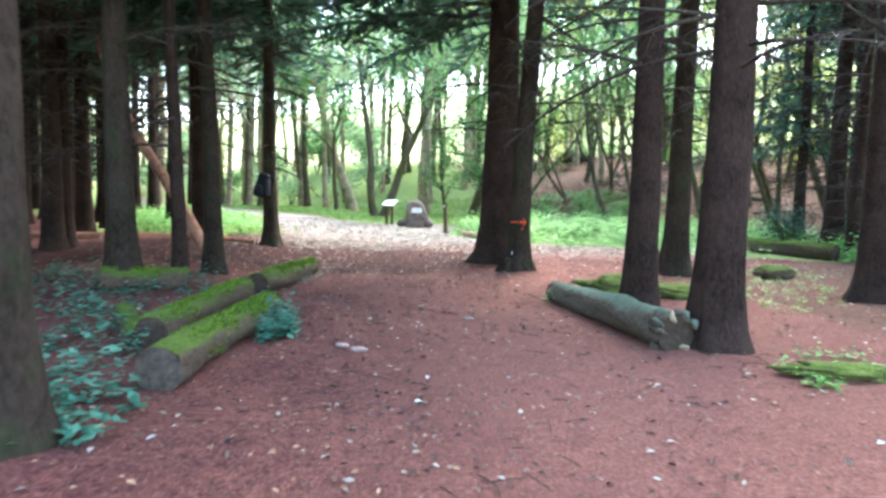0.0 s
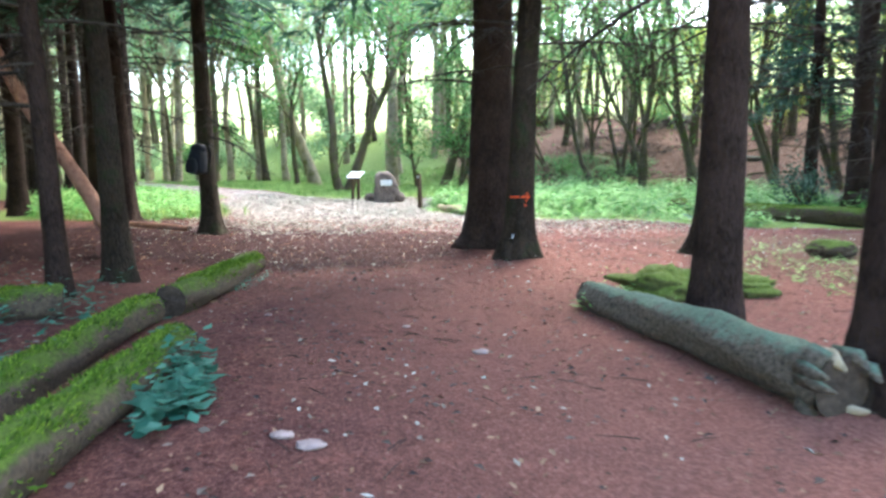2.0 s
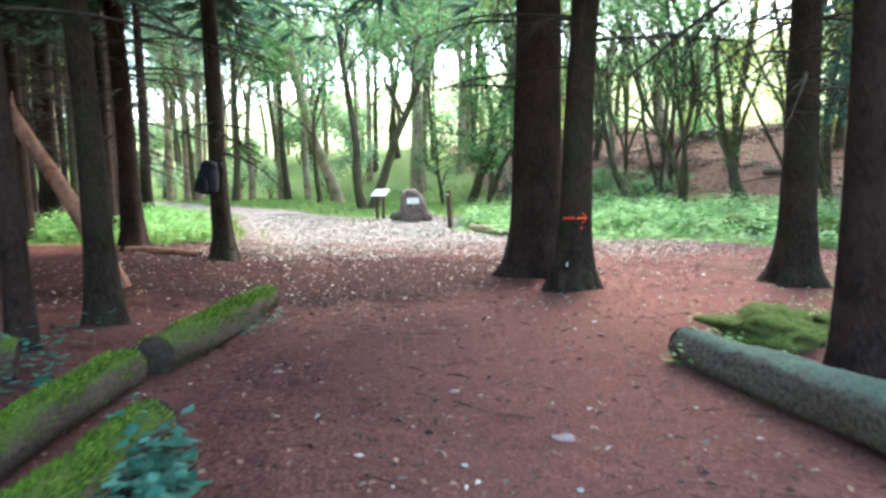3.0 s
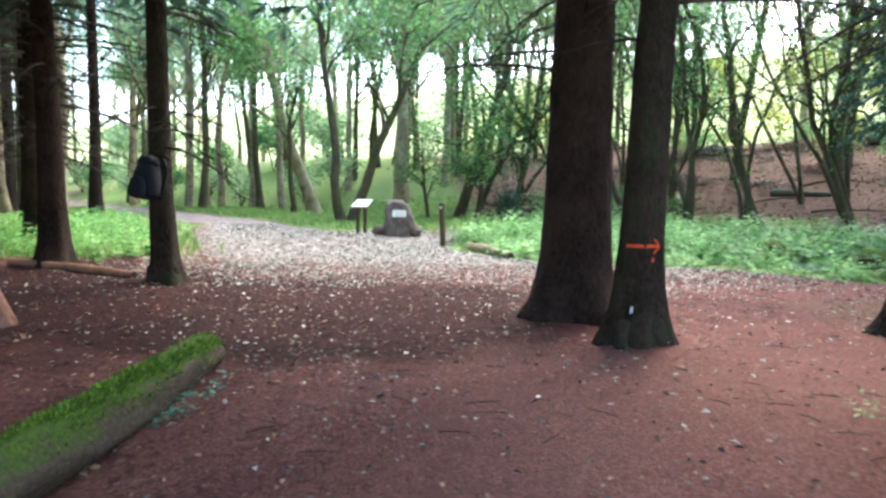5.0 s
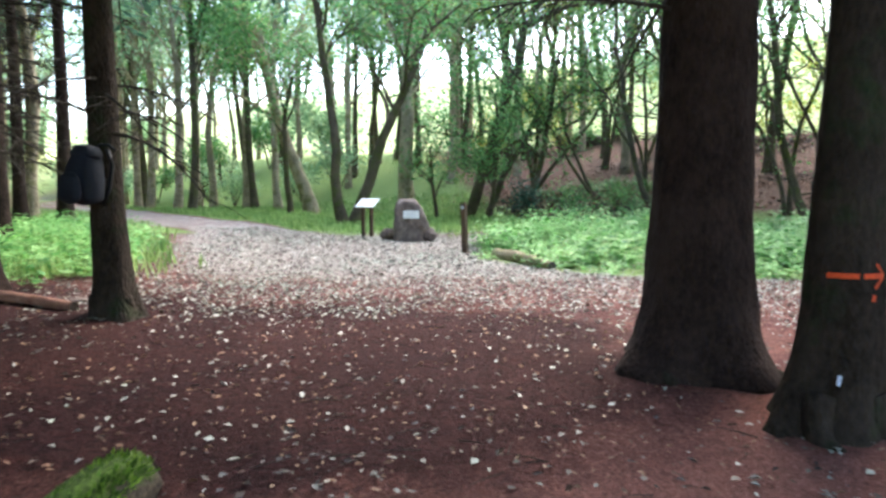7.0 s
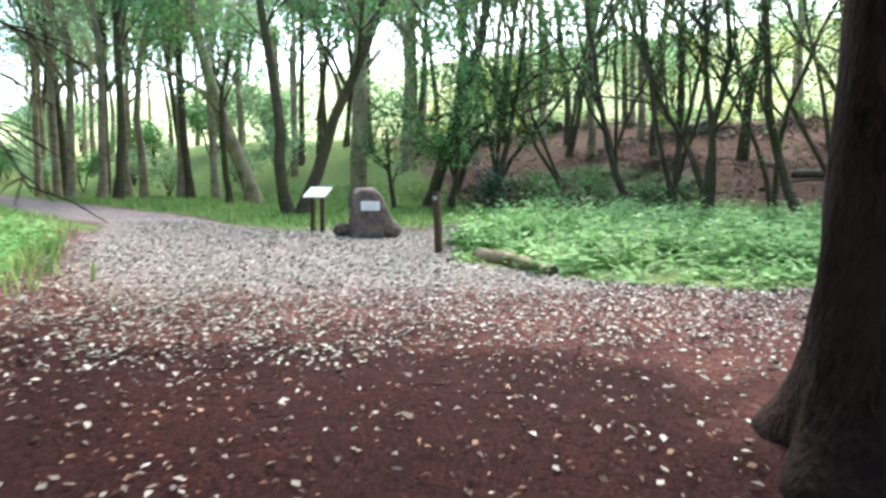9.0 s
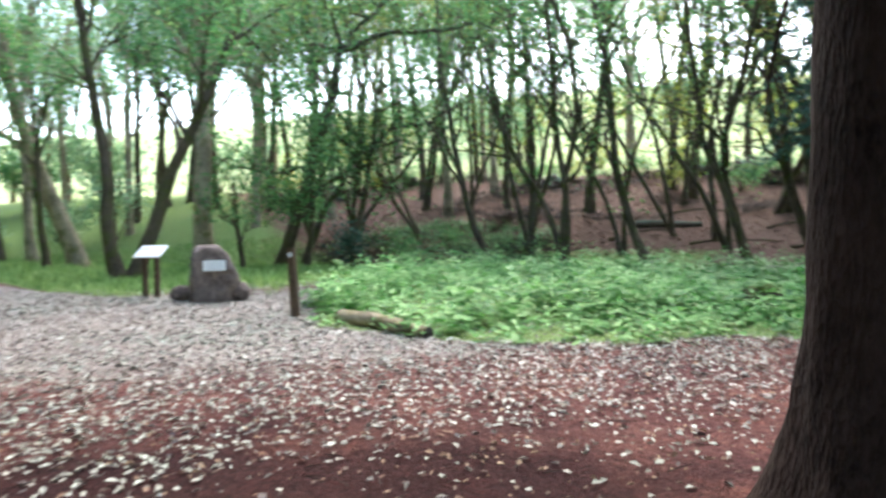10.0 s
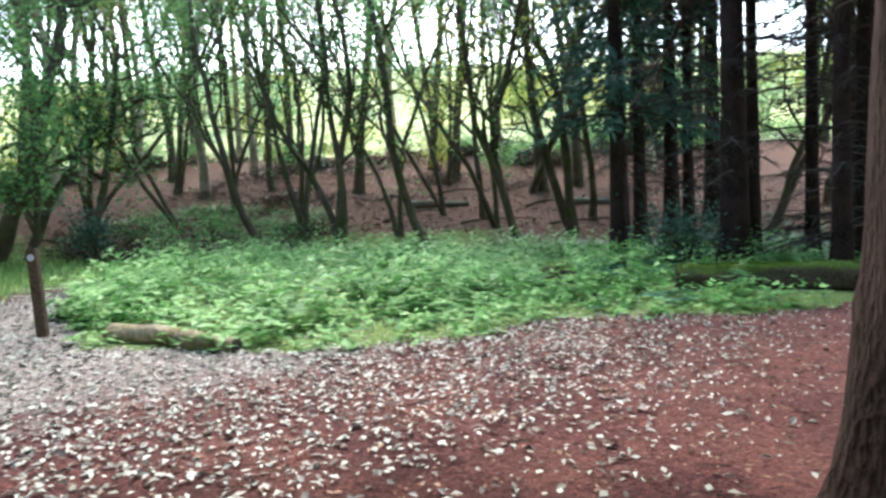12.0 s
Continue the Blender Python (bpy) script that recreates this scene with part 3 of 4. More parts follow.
def arching_tree(x, y, seed):
    """Two leaning stems that fork low into long sweeping limbs."""
    rng = np.random.default_rng(seed)
    right, deep = np.array((0.98, -0.19, 0)), np.array((0.19, 0.98, 0))
    limbs = [("trunk", 0.27, 0.14, [(0, -0.2), (0.62, 1.8), (1.3, 4.1), (1.88, 5.7), (2.34, 7.3), (2.5, 8.6)]),
             ("limb", 0.11, 0.03, [(2.5, 8.6), (3.4, 9.6), (4.6, 10.9), (5.8, 12.6)]),
             ("limb", 0.12, 0.03, [(2.48, 8.5), (4.0, 9.2), (6.8, 9.5), (8.6, 9.9), (10.2, 10.9)]),
             ("limb", 0.1, 0.03, [(2.5, 8.5), (2.3, 9.8), (1.6, 11.0), (1.2, 12.6)]),
             ("limb", 0.12, 0.03, [(0.4, 1.2), (1.3, 2.7), (2.9, 3.85), (4.2, 4.0), (5.4, 4.6)]),
             ("stem", 0.15, 0.04, [(0.96, -0.15), (1.65, 2.0), (2.9, 4.1), (4.5, 5.45), (6.3, 5.8), (7.6, 6.8)]),
             ("limb", 0.08, 0.02, [(1.3, 4.1), (0.1, 3.6), (-1.6, 3.9), (-3.0, 4.8)]),
             ("limb", 0.08, 0.02, [(1.88, 5.7), (0.6, 7.4), (-0.9, 8.8), (-2.2, 10.8)])]
    tree = new("broadleaved_tree")
    tree.matrix_basis = pose(x, y, at(x, y))
    tips = []
    for name, r0, r1, line in limbs:
        V, F = [], []
        sway = rng.uniform(-0.12, 0.12) if name == "limb" else 0.0
        dense = []
        for i in range(len(line) - 1):
            for t in np.linspace(0, 1, 5)[:-1]:
                u, h = [line[i][k] + (line[i + 1][k] - line[i][k]) * t for k in (0, 1)]
                dense.append(right * u + deep * sway * (u - line[0][0]) + np.array((0, 0, h)) + rng.normal(size=3) * 0.05 * (i + t > 0))
        dense.append(right * line[-1][0] + deep * sway * (line[-1][0] - line[0][0]) + np.array((0, 0, line[-1][1])))
        tube(V, F, dense, np.linspace(r0, r1, len(dense)), 9, True, lambda i, q: 1 + 0.06 * math.sin(2 * q + i))
        for j in range(10 if name == "limb" else 16):
            i = int(rng.integers(len(dense) // 3, len(dense)))
            w = any_way(rng, 0.6) + np.array((0, 0, 0.25))
            L = rng.uniform(1.0, 2.6)
            shoot = [dense[i] + w * L * t + rng.normal(size=3) * 0.07 * (t > 0) for t in np.linspace(0, 1, 6)]
            tube(V, F, shoot, np.linspace(0.035, 0.008, 6), 4, False)
            tips += shoot[1:]
            for q in range(3):
                k = int(rng.integers(2, 6))
                v = w * 0.4 + any_way(rng, 0.5)
                twig = [shoot[k], shoot[k] + v * 0.45, shoot[k] + v * 0.9 + np.array((0, 0, -0.08))]
                tube(V, F, twig, (0.012, 0.009, 0.004), 3, False)
                tips += twig[1:]
        mesh_object(name, V, F, ALDER, tree)
    LV, LF = [], []
    for k in range(6500):
        leaf_any(LV, LF, rng, tips[int(rng.integers(len(tips)))] + rng.normal(size=3) * 0.3, 0.17 * rng.uniform(0.6, 1.2), 0.5)
    mesh_object("crown", LV, LF, LEAF, tree)
    return tagged(tree, "curved dark tree with long sweeping limbs and bright leaves", "tree", "broadleaved trees")


arching_tree(4.9, 39.4, 307)
broadleaf(5.6, 37.6, 0.24, 308, "thin leaning tree with bright green leaves", (0.25, 0), 8, leaves=3000, size=0.17, fork=0.25, spread=1.2)
broadleaf(7.5, 38.5, 0.3, 310, "young tree with dense green leaves", (0.1, 0), 10, leaves=2600, size=0.17, fork=0.3, spread=1.2)
# crooked trees at the foot of the bank: place, girth, lean
FOOT = [(11.9, 34.95, 0.34, -0.75, 0.45), (13.05, 33.9, 0.32, -0.2, 0.2), (13.4, 32.55, 0.42, -0.15, 0.1), (15.05, 29.97, 0.4, -0.26, 0.25), (17.22, 27.8, 0.42, -0.38, 0.3), (18.2, 29.6, 0.32, -0.1, 0.1), (19.07, 27.1, 0.42, -0.2, 0.15), (15.36, 31.7, 0.28, 0.0, 0.0), (18.3, 32.3, 0.3, -0.2, 0.2), (18.9, 30.9, 0.3, 0, 0), (14.6, 36.5, 0.28, -0.05, 0), (19.1, 38.3, 0.28, 0, 0), (16.8, 42.0, 0.45, 0, 0), (13.8, 45.4, 0.4, 0.0, 0), (13.7, 40.0, 0.3, -0.1, 0.1), (21.05, 27.5, 0.34, -0.1, 0.05), (28.7, 21.7, 0.45, 0.1, 0), (23.4, 31.8, 0.5, -0.05, 0), (23.5, 22.1, 0.34, 0.3, -0.3), (22.5, 36.0, 0.35, -0.1, 0), (26.0, 29.5, 0.35, 0.05, 0), (25.5, 25.8, 0.32, 0.1, 0), (9.3, 43.5, 0.35, -0.05, 0), (10.8, 38.5, 0.26, -0.1, 0)]
for k, (x, y, d, lx, ly) in enumerate(FOOT):
    gold = k in (4, 11, 12, 13, 16, 17, 19, 20)
    broadleaf(x, y, (0.62 if k % 3 else 0.78) * d, 330 + k, "crooked dark-stemmed tree with yellowing leaves on the bank" if gold else "crooked dark-stemmed tree on the leaf-strewn bank", (lx, ly), 15, 1 + (k % 3 > 0) + (k % 4 == 2), leaves=2100, size=0.15, fork=0.26, wild=1.5, spread=0.7, leaf_mat=LEAF_GOLD if gold else LEAF, group="crooked trees on the bank")


# woods in the distance, from a few grown once
def far_tree(seed, mat, leaf_mat, leaves, H, name):
    return broadleaf(0, 0, 0.44, seed, "slender tree in the distant wood", (0.05, 0), H, 1, mat, leaf_mat, leaves, 0.27, 0.4, 0.7, "distant woodland trees", 0.6)


def shrub(x, y, seed, mat, label, r=1.3, h=2.2, leaves=700, size=0.2):
    """A leafy bush with several thin stems."""
    rng = np.random.default_rng(seed)
    ob = new("shrub")
    ob.matrix_basis = pose(x, y, at(x, y))
    V, F, LV, LF = [], [], [], []
    for k in range(7):
        a = rng.uniform(0, 6.28)
        tip = np.array((math.cos(a) * r * rng.uniform(0.3, 0.9), math.sin(a) * r * rng.uniform(0.3, 0.9), h * rng.uniform(0.6, 1)))
        mid = tip * np.array((0.35, 0.35, 0.55)) + rng.normal(size=3) * 0.1
        tube(V, F, [(0, 0, -0.05), mid, tip], (0.03, 0.02, 0.008), 5, False)
        for j in range(leaves // 7):
            t = rng.uniform(0.25, 1.1)
            leaf_any(LV, LF, rng, mid + (tip - mid) * t + rng.normal(size=3) * (0.3, 0.3, 0.3), size * rng.uniform(0.6, 1.2))
    mesh_object("stemwork", V, F, ALDER, ob)
    mesh_object("foliage", LV, LF, mat, ob)
    return tagged(ob, label, "shrub", "shrubs in the wood")


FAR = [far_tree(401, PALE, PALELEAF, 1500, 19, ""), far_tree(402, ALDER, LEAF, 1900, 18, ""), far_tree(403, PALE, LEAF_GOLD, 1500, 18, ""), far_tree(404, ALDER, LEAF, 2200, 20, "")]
frng = np.random.default_rng(9)
spots = []
for k in range(1400):
    x, y = frng.uniform(-45, 62), frng.uniform(34, 100)
    s = bank_line(x, y)
    if abs(x - path_centre(y)) < 2.6 or s > 44 or y < 46 and x > -9 or x < -16 and y < 40:
        continue
    if s > 21 and (y < 46 or frng.uniform() < 0.75):
        continue
    if any(math.hypot(x - a, y - b) < 2.6 for a, b in spots):
        continue
    spots.append((x, y))
for k, (x, y) in enumerate([(-9.5, 47), (-12.4, 52), (-8.2, 50), (-5.7, 49), (-10, 55)] + spots[:270]):
    src = FAR[(0, 2, 0, 3, 0, 1)[k % 6]]
    m = pose(x, y, at(x, y), 0, 0, frng.uniform(0, 360))
    if k < 4:
        FAR[k].matrix_basis = m
    else:
        copy_thing(src, m)
bush = [shrub(-7.5, 53, 501, PALELEAF, "haze-paled green shrub in the distant wood"), shrub(-4.0, 55, 502, PALELEAF, "haze-paled green shrub in the distant wood"), shrub(7.0, 42.5, 503, LEAF, "green shrub in the distant wood", 1.6, 2.8, 1100)]
for k in range(60):
    x, y = frng.uniform(-40, 10), frng.uniform(47, 95)
    if abs(x - path_centre(y)) < 2.6 or bank_line(x, y) > 34:
        continue
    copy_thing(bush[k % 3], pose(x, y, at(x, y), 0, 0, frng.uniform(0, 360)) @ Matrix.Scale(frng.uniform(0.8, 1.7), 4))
for k in range(46):
    x, y = frng.uniform(-52, 22), frng.uniform(60, 98)
    if abs(x - path_centre(y)) < 3.5 or bank_line(x, y) > 42:
        continue
    copy_thing(bush[k % 2], pose(x, y, at(x, y) - 0.2, 0, 0, frng.uniform(0, 360)) @ Matrix.Scale(frng.uniform(2.0, 3.2), 4))
crest = [shrub(26.0, 36.0, 510, LEAF, "dark scrub along the crest of the bank", 1.3, 1.1, 600, 0.16), shrub(24.5, 38.5, 511, LEAF_GOLD, "yellowing scrub along the crest of the bank", 1.2, 1.3, 500, 0.16)]
for k in range(34):
    s, u = frng.uniform(36, 41), frng.uniform(-26, 24)
    x, y = -0.2 + 0.72 * s + 0.69 * u, 14.4 + 0.69 * s - 0.72 * u
    copy_thing(crest[k % 3 == 0], pose(x, y, at(x, y), 0, 0, frng.uniform(0, 360)))
for k in range(60):
    s, u = frng.uniform(50, 84), frng.uniform(-45, 40)
    x, y = -0.2 + 0.72 * s + 0.69 * u, 14.4 + 0.69 * s - 0.72 * u
    copy_thing(crest[1] if k % 3 else bush[1], pose(x, y, at(x, y) - 0.2, 0, 0, frng.uniform(0, 360)) @ Matrix.Scale(frng.uniform(1.6, 3.0), 4))
# along the crest of the bank and on the slope behind it
for k in range(46):
    s, u = frng.uniform(29, 44), frng.uniform(-34, 30)
    x, y = -0.2 + 0.72 * s + 0.69 * u, 14.4 + 0.69 * s - 0.72 * u
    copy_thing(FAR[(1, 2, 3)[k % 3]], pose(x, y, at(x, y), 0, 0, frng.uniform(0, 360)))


# ---- fallen and cut wood ----
def log_thing(name, a, b, ra, rb, mat, cut, label, seed, group="logs along the path", lift=0.0, n=26, sink=0.04, bare=0.0, gnarl=0.0):
    rng = np.random.default_rng(seed)
    a, b = np.array((*a, at(*a) + ra - sink + lift)), np.array((*b, at(*b) + rb - sink + lift))
    ob = new(name)
    ob.matrix_basis = Matrix.Translation(a)
    steps = 26
    ph = rng.uniform(0, 6.28, 5)
    pts = [(b - a) * t + np.array((0.02 * math.sin(5 * t + ph[0]), 0, 0.015 * math.sin(7 * t + ph[1]))) for t in np.linspace(0, 1, steps)]
    rad = [ra + (rb - ra) * t for t in np.linspace(0, 1, steps)]
    bumps = rng.normal(size=(steps, n)) * 0.03

    def wave(i, ang):
        k = int(round(ang / 2 / math.pi * n)) % n
        edge = 0.93 if i in (0, steps - 1) else 1
        swell = gnarl * smooth(0.72, 0.95, i / steps) * noise.noise(Vector((math.cos(ang) * 1.7, math.sin(ang) * 1.7, i * 0.45))) * 1.6
        knot = 0.12 * (gnarl > 0) * max(0.0, math.sin(i * 0.9 + ph[0])) * max(0.0, math.sin(ang + i * 0.7 + ph[1])) ** 3
        return edge * (1 + swell + knot + 0.07 * math.sin(2 * ang + ph[2] + i * 0.3) * math.sin(i * 0.5 + ph[4]) + 0.05 * math.sin(5 * ang + ph[3] - i * 0.3) + bumps[i, k])

    V, F = [], []
    tube(V, F, pts, rad, n, False, wave)
    mesh_object("bark", V, F, mat, ob)
    w = (b - a) / np.linalg.norm(b - a)
    for p, r, s in ((pts[0], ra, -1), (pts[-1], rb, 1)):
        side = np.cross(w, (0, 0, 1))
        side /= np.linalg.norm(side)
        up = np.cross(side, w)
        V, F = [p + w * s * 0.004], []
        rings = 5
        for q in range(1, rings + 1):
            for k in range(n):
                ang = 2 * math.pi * k / n
                V.append(p + w * s * (0.004 + rng.normal() * 0.005) + (math.cos(ang) * side + math.sin(ang) * up) * r * 0.95 * q / rings)
        for k in range(n):
            F.append((0, 1 + k, 1 + (k + 1) % n))
            for q in range(rings - 1):
                F.append((1 + q * n + k, 1 + (q + 1) * n + k, 1 + (q + 1) * n + (k + 1) % n, 1 + q * n + (k + 1) % n))
        mesh_object("cut_end", V, F, cut, ob)
    if gnarl:
        side = np.cross(w, (0, 0, 1))
        for k in range(9):
            ang, L = k * 0.7 + rng.uniform(-0.2, 0.2), rng.uniform(0.1, 0.34)
            d = math.cos(ang) * side + math.sin(ang) * np.array((0, 0, 1))
            p = pts[-1] - w * 0.16 + d * rb * rng.uniform(0.7, 0.98)
            V, F = [], []
            tube(V, F, [p, p + w * L * 0.6 + d * 0.03, p + w * L + d * rng.uniform(-0.05, 0.05)], (0.06, 0.045, 0.012), 7, True, lambda i, q: 1 + 0.25 * math.sin(2 * q + k))
            mesh_object("splinter", V, F, PALE if k in (2, 6) else mat, ob)
    if mat is MOSSLOG and ra > 0.14:
        MV, MF = [], []
        side = np.cross(w, (0, 0, 1))
        side /= np.linalg.norm(side)
        up = np.cross(side, w)
        length = np.linalg.norm(b - a)
        for k in range(int(2600 * length)):
            t, ang = rng.uniform(0.01, 0.99), rng.normal() * 0.75
            if t < bare * (0.6 + 0.8 * math.sin(3 * ang + 2) ** 2):
                continue
            v = Vector((t * length * 2.2, ang * 1.4, seed * 7.1))
            if noise.fractal(v, 0.9, 2.0, 4) < -0.12 + 0.25 * abs(ang) - 0.1:
                continue
            d = math.cos(ang) * up + math.sin(ang) * side
            p = (b - a) * t + d * (ra + (rb - ra) * t) * rng.uniform(0.93, 1.02)
            leaf(MV, MF, p, (d + any_way(rng) * 0.8), np.cross(d, any_way(rng)), rng.uniform(0.014, 0.032), 0.6, 0.05)
        mesh_object("moss", MV, MF, MOSSLEAF, ob, "tufted bright green moss")
    return tagged(ob, label, "log", group)


log_thing("log", (-1.68, 5.05), (-1.42, 8.38), 0.19, 0.15, MOSSLOG, CUT, "cut log with bright green moss and a grey sawn end", 1, bare=0.2)
log_thing("log", (-2.25, 6.5), (-2.04, 9.75), 0.17, 0.16, MOSSLOG, CUT_DARK, "mossy green log lying beside the path", 2)
log_thing("log", (-1.9, 9.95), (-1.43, 12.85), 0.18, 0.165, MOSSLOG, CUT_DARK, "mossy log with a dark sawn end", 3)
log_thing("log", (2.55, 9.7), (2.93, 6.38), 0.165, 0.21, DULLLOG, CUT_DARK, "bare weathered log with a green sheen and a knotted torn end", 4, gnarl=0.3)
log_thing("log", (2.62, 22.85), (3.22, 21.0), 0.13, 0.1, PALE, CUT, "short grey-brown log at the edge of the nettles", 5, n=14)
log_thing("log", (10.3, 19.4), (11.9, 16.7), 0.22, 0.24, MOSSLOG, CUT_DARK, "dark moss-covered log under the spruces", 6)
log_thing("log", (18.3, 34.4), (20.0, 32.6), 0.2, 0.14, DULLLOG, CUT_DARK, "dark fallen log on the bank", 7, "fallen logs on the bank", n=14, sink=0.12)
log_thing("log", (22.6, 29.3), (24.2, 27.9), 0.18, 0.12, DULLLOG, CUT_DARK, "dark fallen log on the bank", 8, "fallen logs on the bank", n=14, sink=0.12)
log_thing("log", (-3.8, 9.2), (-2.75, 9.55), 0.17, 0.17, MOSSLOG, CUT_DARK, "short mossy log among brambles", 9, n=18)
log_thing("log", (-2.9, 7.6), (-2.35, 6.5), 0.12, 0.1, MOSSLOG, CUT_DARK, "thin mossy branch beside the log", 10, n=12)
log_thing("fallen_stick", (-5.8, 18.8), (-3.4, 17.35), 0.07, 0.06, DEADWOOD, CUT_DARK, "barkless reddish stick on needle litter", 11, "fallen sticks", n=12, sink=0.01)
log_thing("fallen_stick", (-12.0, 17.5), (-7.4, 17.9), 0.12, 0.1, DEADWOOD, CUT, "barkless fallen trunk in the plantation", 12, "fallen sticks", n=12)


def leaning_trunk():
    ob = new("leaning_dead_tree")
    ob.matrix_basis = pose(-3.6, 14.0, at(-3.6, 14.0))
    V, F = [], []
    line = [np.array((0, 0, -0.05)) + np.array((-2.7 * t - 0.15 * math.sin(3 * t), 1.3 * t, 4.6 * t + 0.12 * math.sin(7 * t))) for t in np.linspace(0, 1, 18)]
    rng = np.random.default_rng(3)
    tube(V, F, line, np.linspace(0.13, 0.075, 18), 14, True, lambda i, a: 1 + 0.06 * math.sin(3 * a + i * 0.4) + rng.normal() * 0.02)
    mesh_object("trunk", V, F, DEADWOOD, ob)
    W, G = [], []
    for i, d in ((9, (-0.2, 0.3, 0.5)), (13, (-0.6, -0.1, 0.15)), (15, (0.35, 0.1, 0.4))):
        tube(W, G, [line[i], line[i] + np.array(d) * 0.6, line[i] + np.array(d)], (0.03, 0.02, 0.01), 6, True)
    mesh_object("branch_stubs", W, G, DEADWOOD, ob)
    return tagged(ob, "barkless reddish dead trunk leaning between spruces", "dead tree")


leaning_trunk()


def lump(name, x, y, sx, sy, sz, mat, label, category, seed, sub=4, rough=0.18, sink=0.2, parent=None, turn=0):
    bm = bmesh.new()
    bmesh.ops.create_icosphere(bm, subdivisions=sub, radius=1)
    for v in bm.verts:
        d = v.co.normalized()
        v.co *= 1 + rough * noise.fractal(d * 1.6 + Vector((seed, 0, 0)), 0.8, 2.0, 5) + 0.03 * noise.noise(d * 9)
        v.co.x, v.co.y, v.co.z = v.co.x * sx, v.co.y * sy, v.co.z * sz
    me = bpy.data.meshes.new(name)
    bm.to_mesh(me)
    bm.free()
    me.materials.append(mat)
    me.polygons.foreach_set("use_smooth", [True] * len(me.polygons))
    ob = new(name, me)
    ob.matrix_basis = pose(x, y, at(x, y) + sz * (1 - sink), 0, 0, turn)
    return tagged(ob, label, category)


shrub(6.6, 35.2, 520, NEEDLE, "small dark evergreen bush in the grass", 0.5, 1.5, 700, 0.14)
for k, (x, y) in enumerate([(8.2, 34.4), (9.4, 35.6), (10.8, 36.5), (7.6, 36.4), (9.0, 37.8)]):
    shrub(x, y, 530 + k, BROWNLITTER if k % 2 else LEAF, "low tangled brown bramble shrub" if k % 2 else "low green shrub at the foot of the bank", 0.8, 0.9, 420, 0.13)
brng = np.random.default_rng(77)
for k in range(11):
    q, u = brng.uniform(35, 41), brng.uniform(-22, 20)
    lump("earth_mound", -0.2 + 0.72 * q + 0.69 * u, 14.4 + 0.69 * q - 0.72 * u, brng.uniform(0.7, 1.5), brng.uniform(0.5, 0.9), brng.uniform(0.35, 0.6), DULLLOG, "dark rough mound of earth and roots on the bank", "mound", 50 + k, 4, 0.6, 0.6)


def bank_stick(x, y, seed):
    rng = np.random.default_rng(seed)
    a, L = rng.uniform(-0.9, -0.3), rng.uniform(1.5, 3.5)
    ob = new("fallen_branch")
    ob.matrix_basis = pose(x, y, 0)
    V, F = [], []
    line = []
    for t in np.linspace(0, 1, 8):
        px, py = L * t * math.cos(a) + 0.15 * math.sin(5 * t + seed), L * t * math.sin(a) + 0.1 * math.sin(4 * t)
        line.append((px, py, at(x + px, y + py) + 0.03 + 0.12 * math.sin(math.pi * t)))
    tube(V, F, line, np.linspace(0.05, 0.02, 8), 6)
    mesh_object("stick", V, F, ALDER, ob)
    W, G = [], []
    for i in (3, 5):
        p = np.array(line[i])
        tube(W, G, [p, p + np.array((0.3, 0.2, 0.2)), p + np.array((0.6, 0.3, 0.3))], (0.025, 0.018, 0.008), 4)
    mesh_object("side_shoot", W, G, ALDER, ob)
    return tagged(ob, "bare fallen branch on the leaf-strewn bank", "branch", "fallen branches")


for k, (x, y) in enumerate([(17.6, 31.0), (19.6, 28.4), (21.2, 30.5), (16.3, 33.5), (24.2, 23.2), (25.5, 22.0), (24.8, 21.2), (26.3, 23.8), (22.4, 26.0), (20.3, 35.0)]):
    bank_stick(x, y, 90 + k)


def brush_tangle(x, y, seed, r, h, mat, label):
    """A heap of thin arching dead stems with a few brown leaves."""
    rng = np.random.default_rng(seed)
    ob = new("brush_tangle")
    ob.matrix_basis = pose(x, y, at(x, y))
    V, F, LV, LF = [], [], [], []
    for k in range(70):
        a, q, L = rng.uniform(0, 6.28), r * math.sqrt(rng.uniform()), rng.uniform(0.5, 1.3) * r
        b = rng.uniform(0, 6.28)
        p = np.array((q * math.cos(a), q * math.sin(a), 0.0))
        p[2] = at(x + p[0], y + p[1]) - at(x, y) - 0.03
        top = h * rng.uniform(0.3, 1.0) * (1.1 - 0.6 * q / r)
        line = [p + np.array((math.cos(b) * L * t, math.sin(b) * L * t, top * (2.1 * t - 1.5 * t * t))) + rng.normal(size=3) * 0.03 for t in np.linspace(0, 1, 5)]
        tube(V, F, line, (0.014, 0.012, 0.01, 0.008, 0.004), 3, False)
        for j in range(7):
            leaf_any(LV, LF, rng, line[int(rng.integers(1, 5))] + rng.normal(size=3) * 0.08, rng.uniform(0.06, 0.13))
    mesh_object("stemwork", V, F, TWIG, ob)
    mesh_object("foliage", LV, LF, mat, ob)
    return tagged(ob, label, "brush", "brush heaps on the bank")


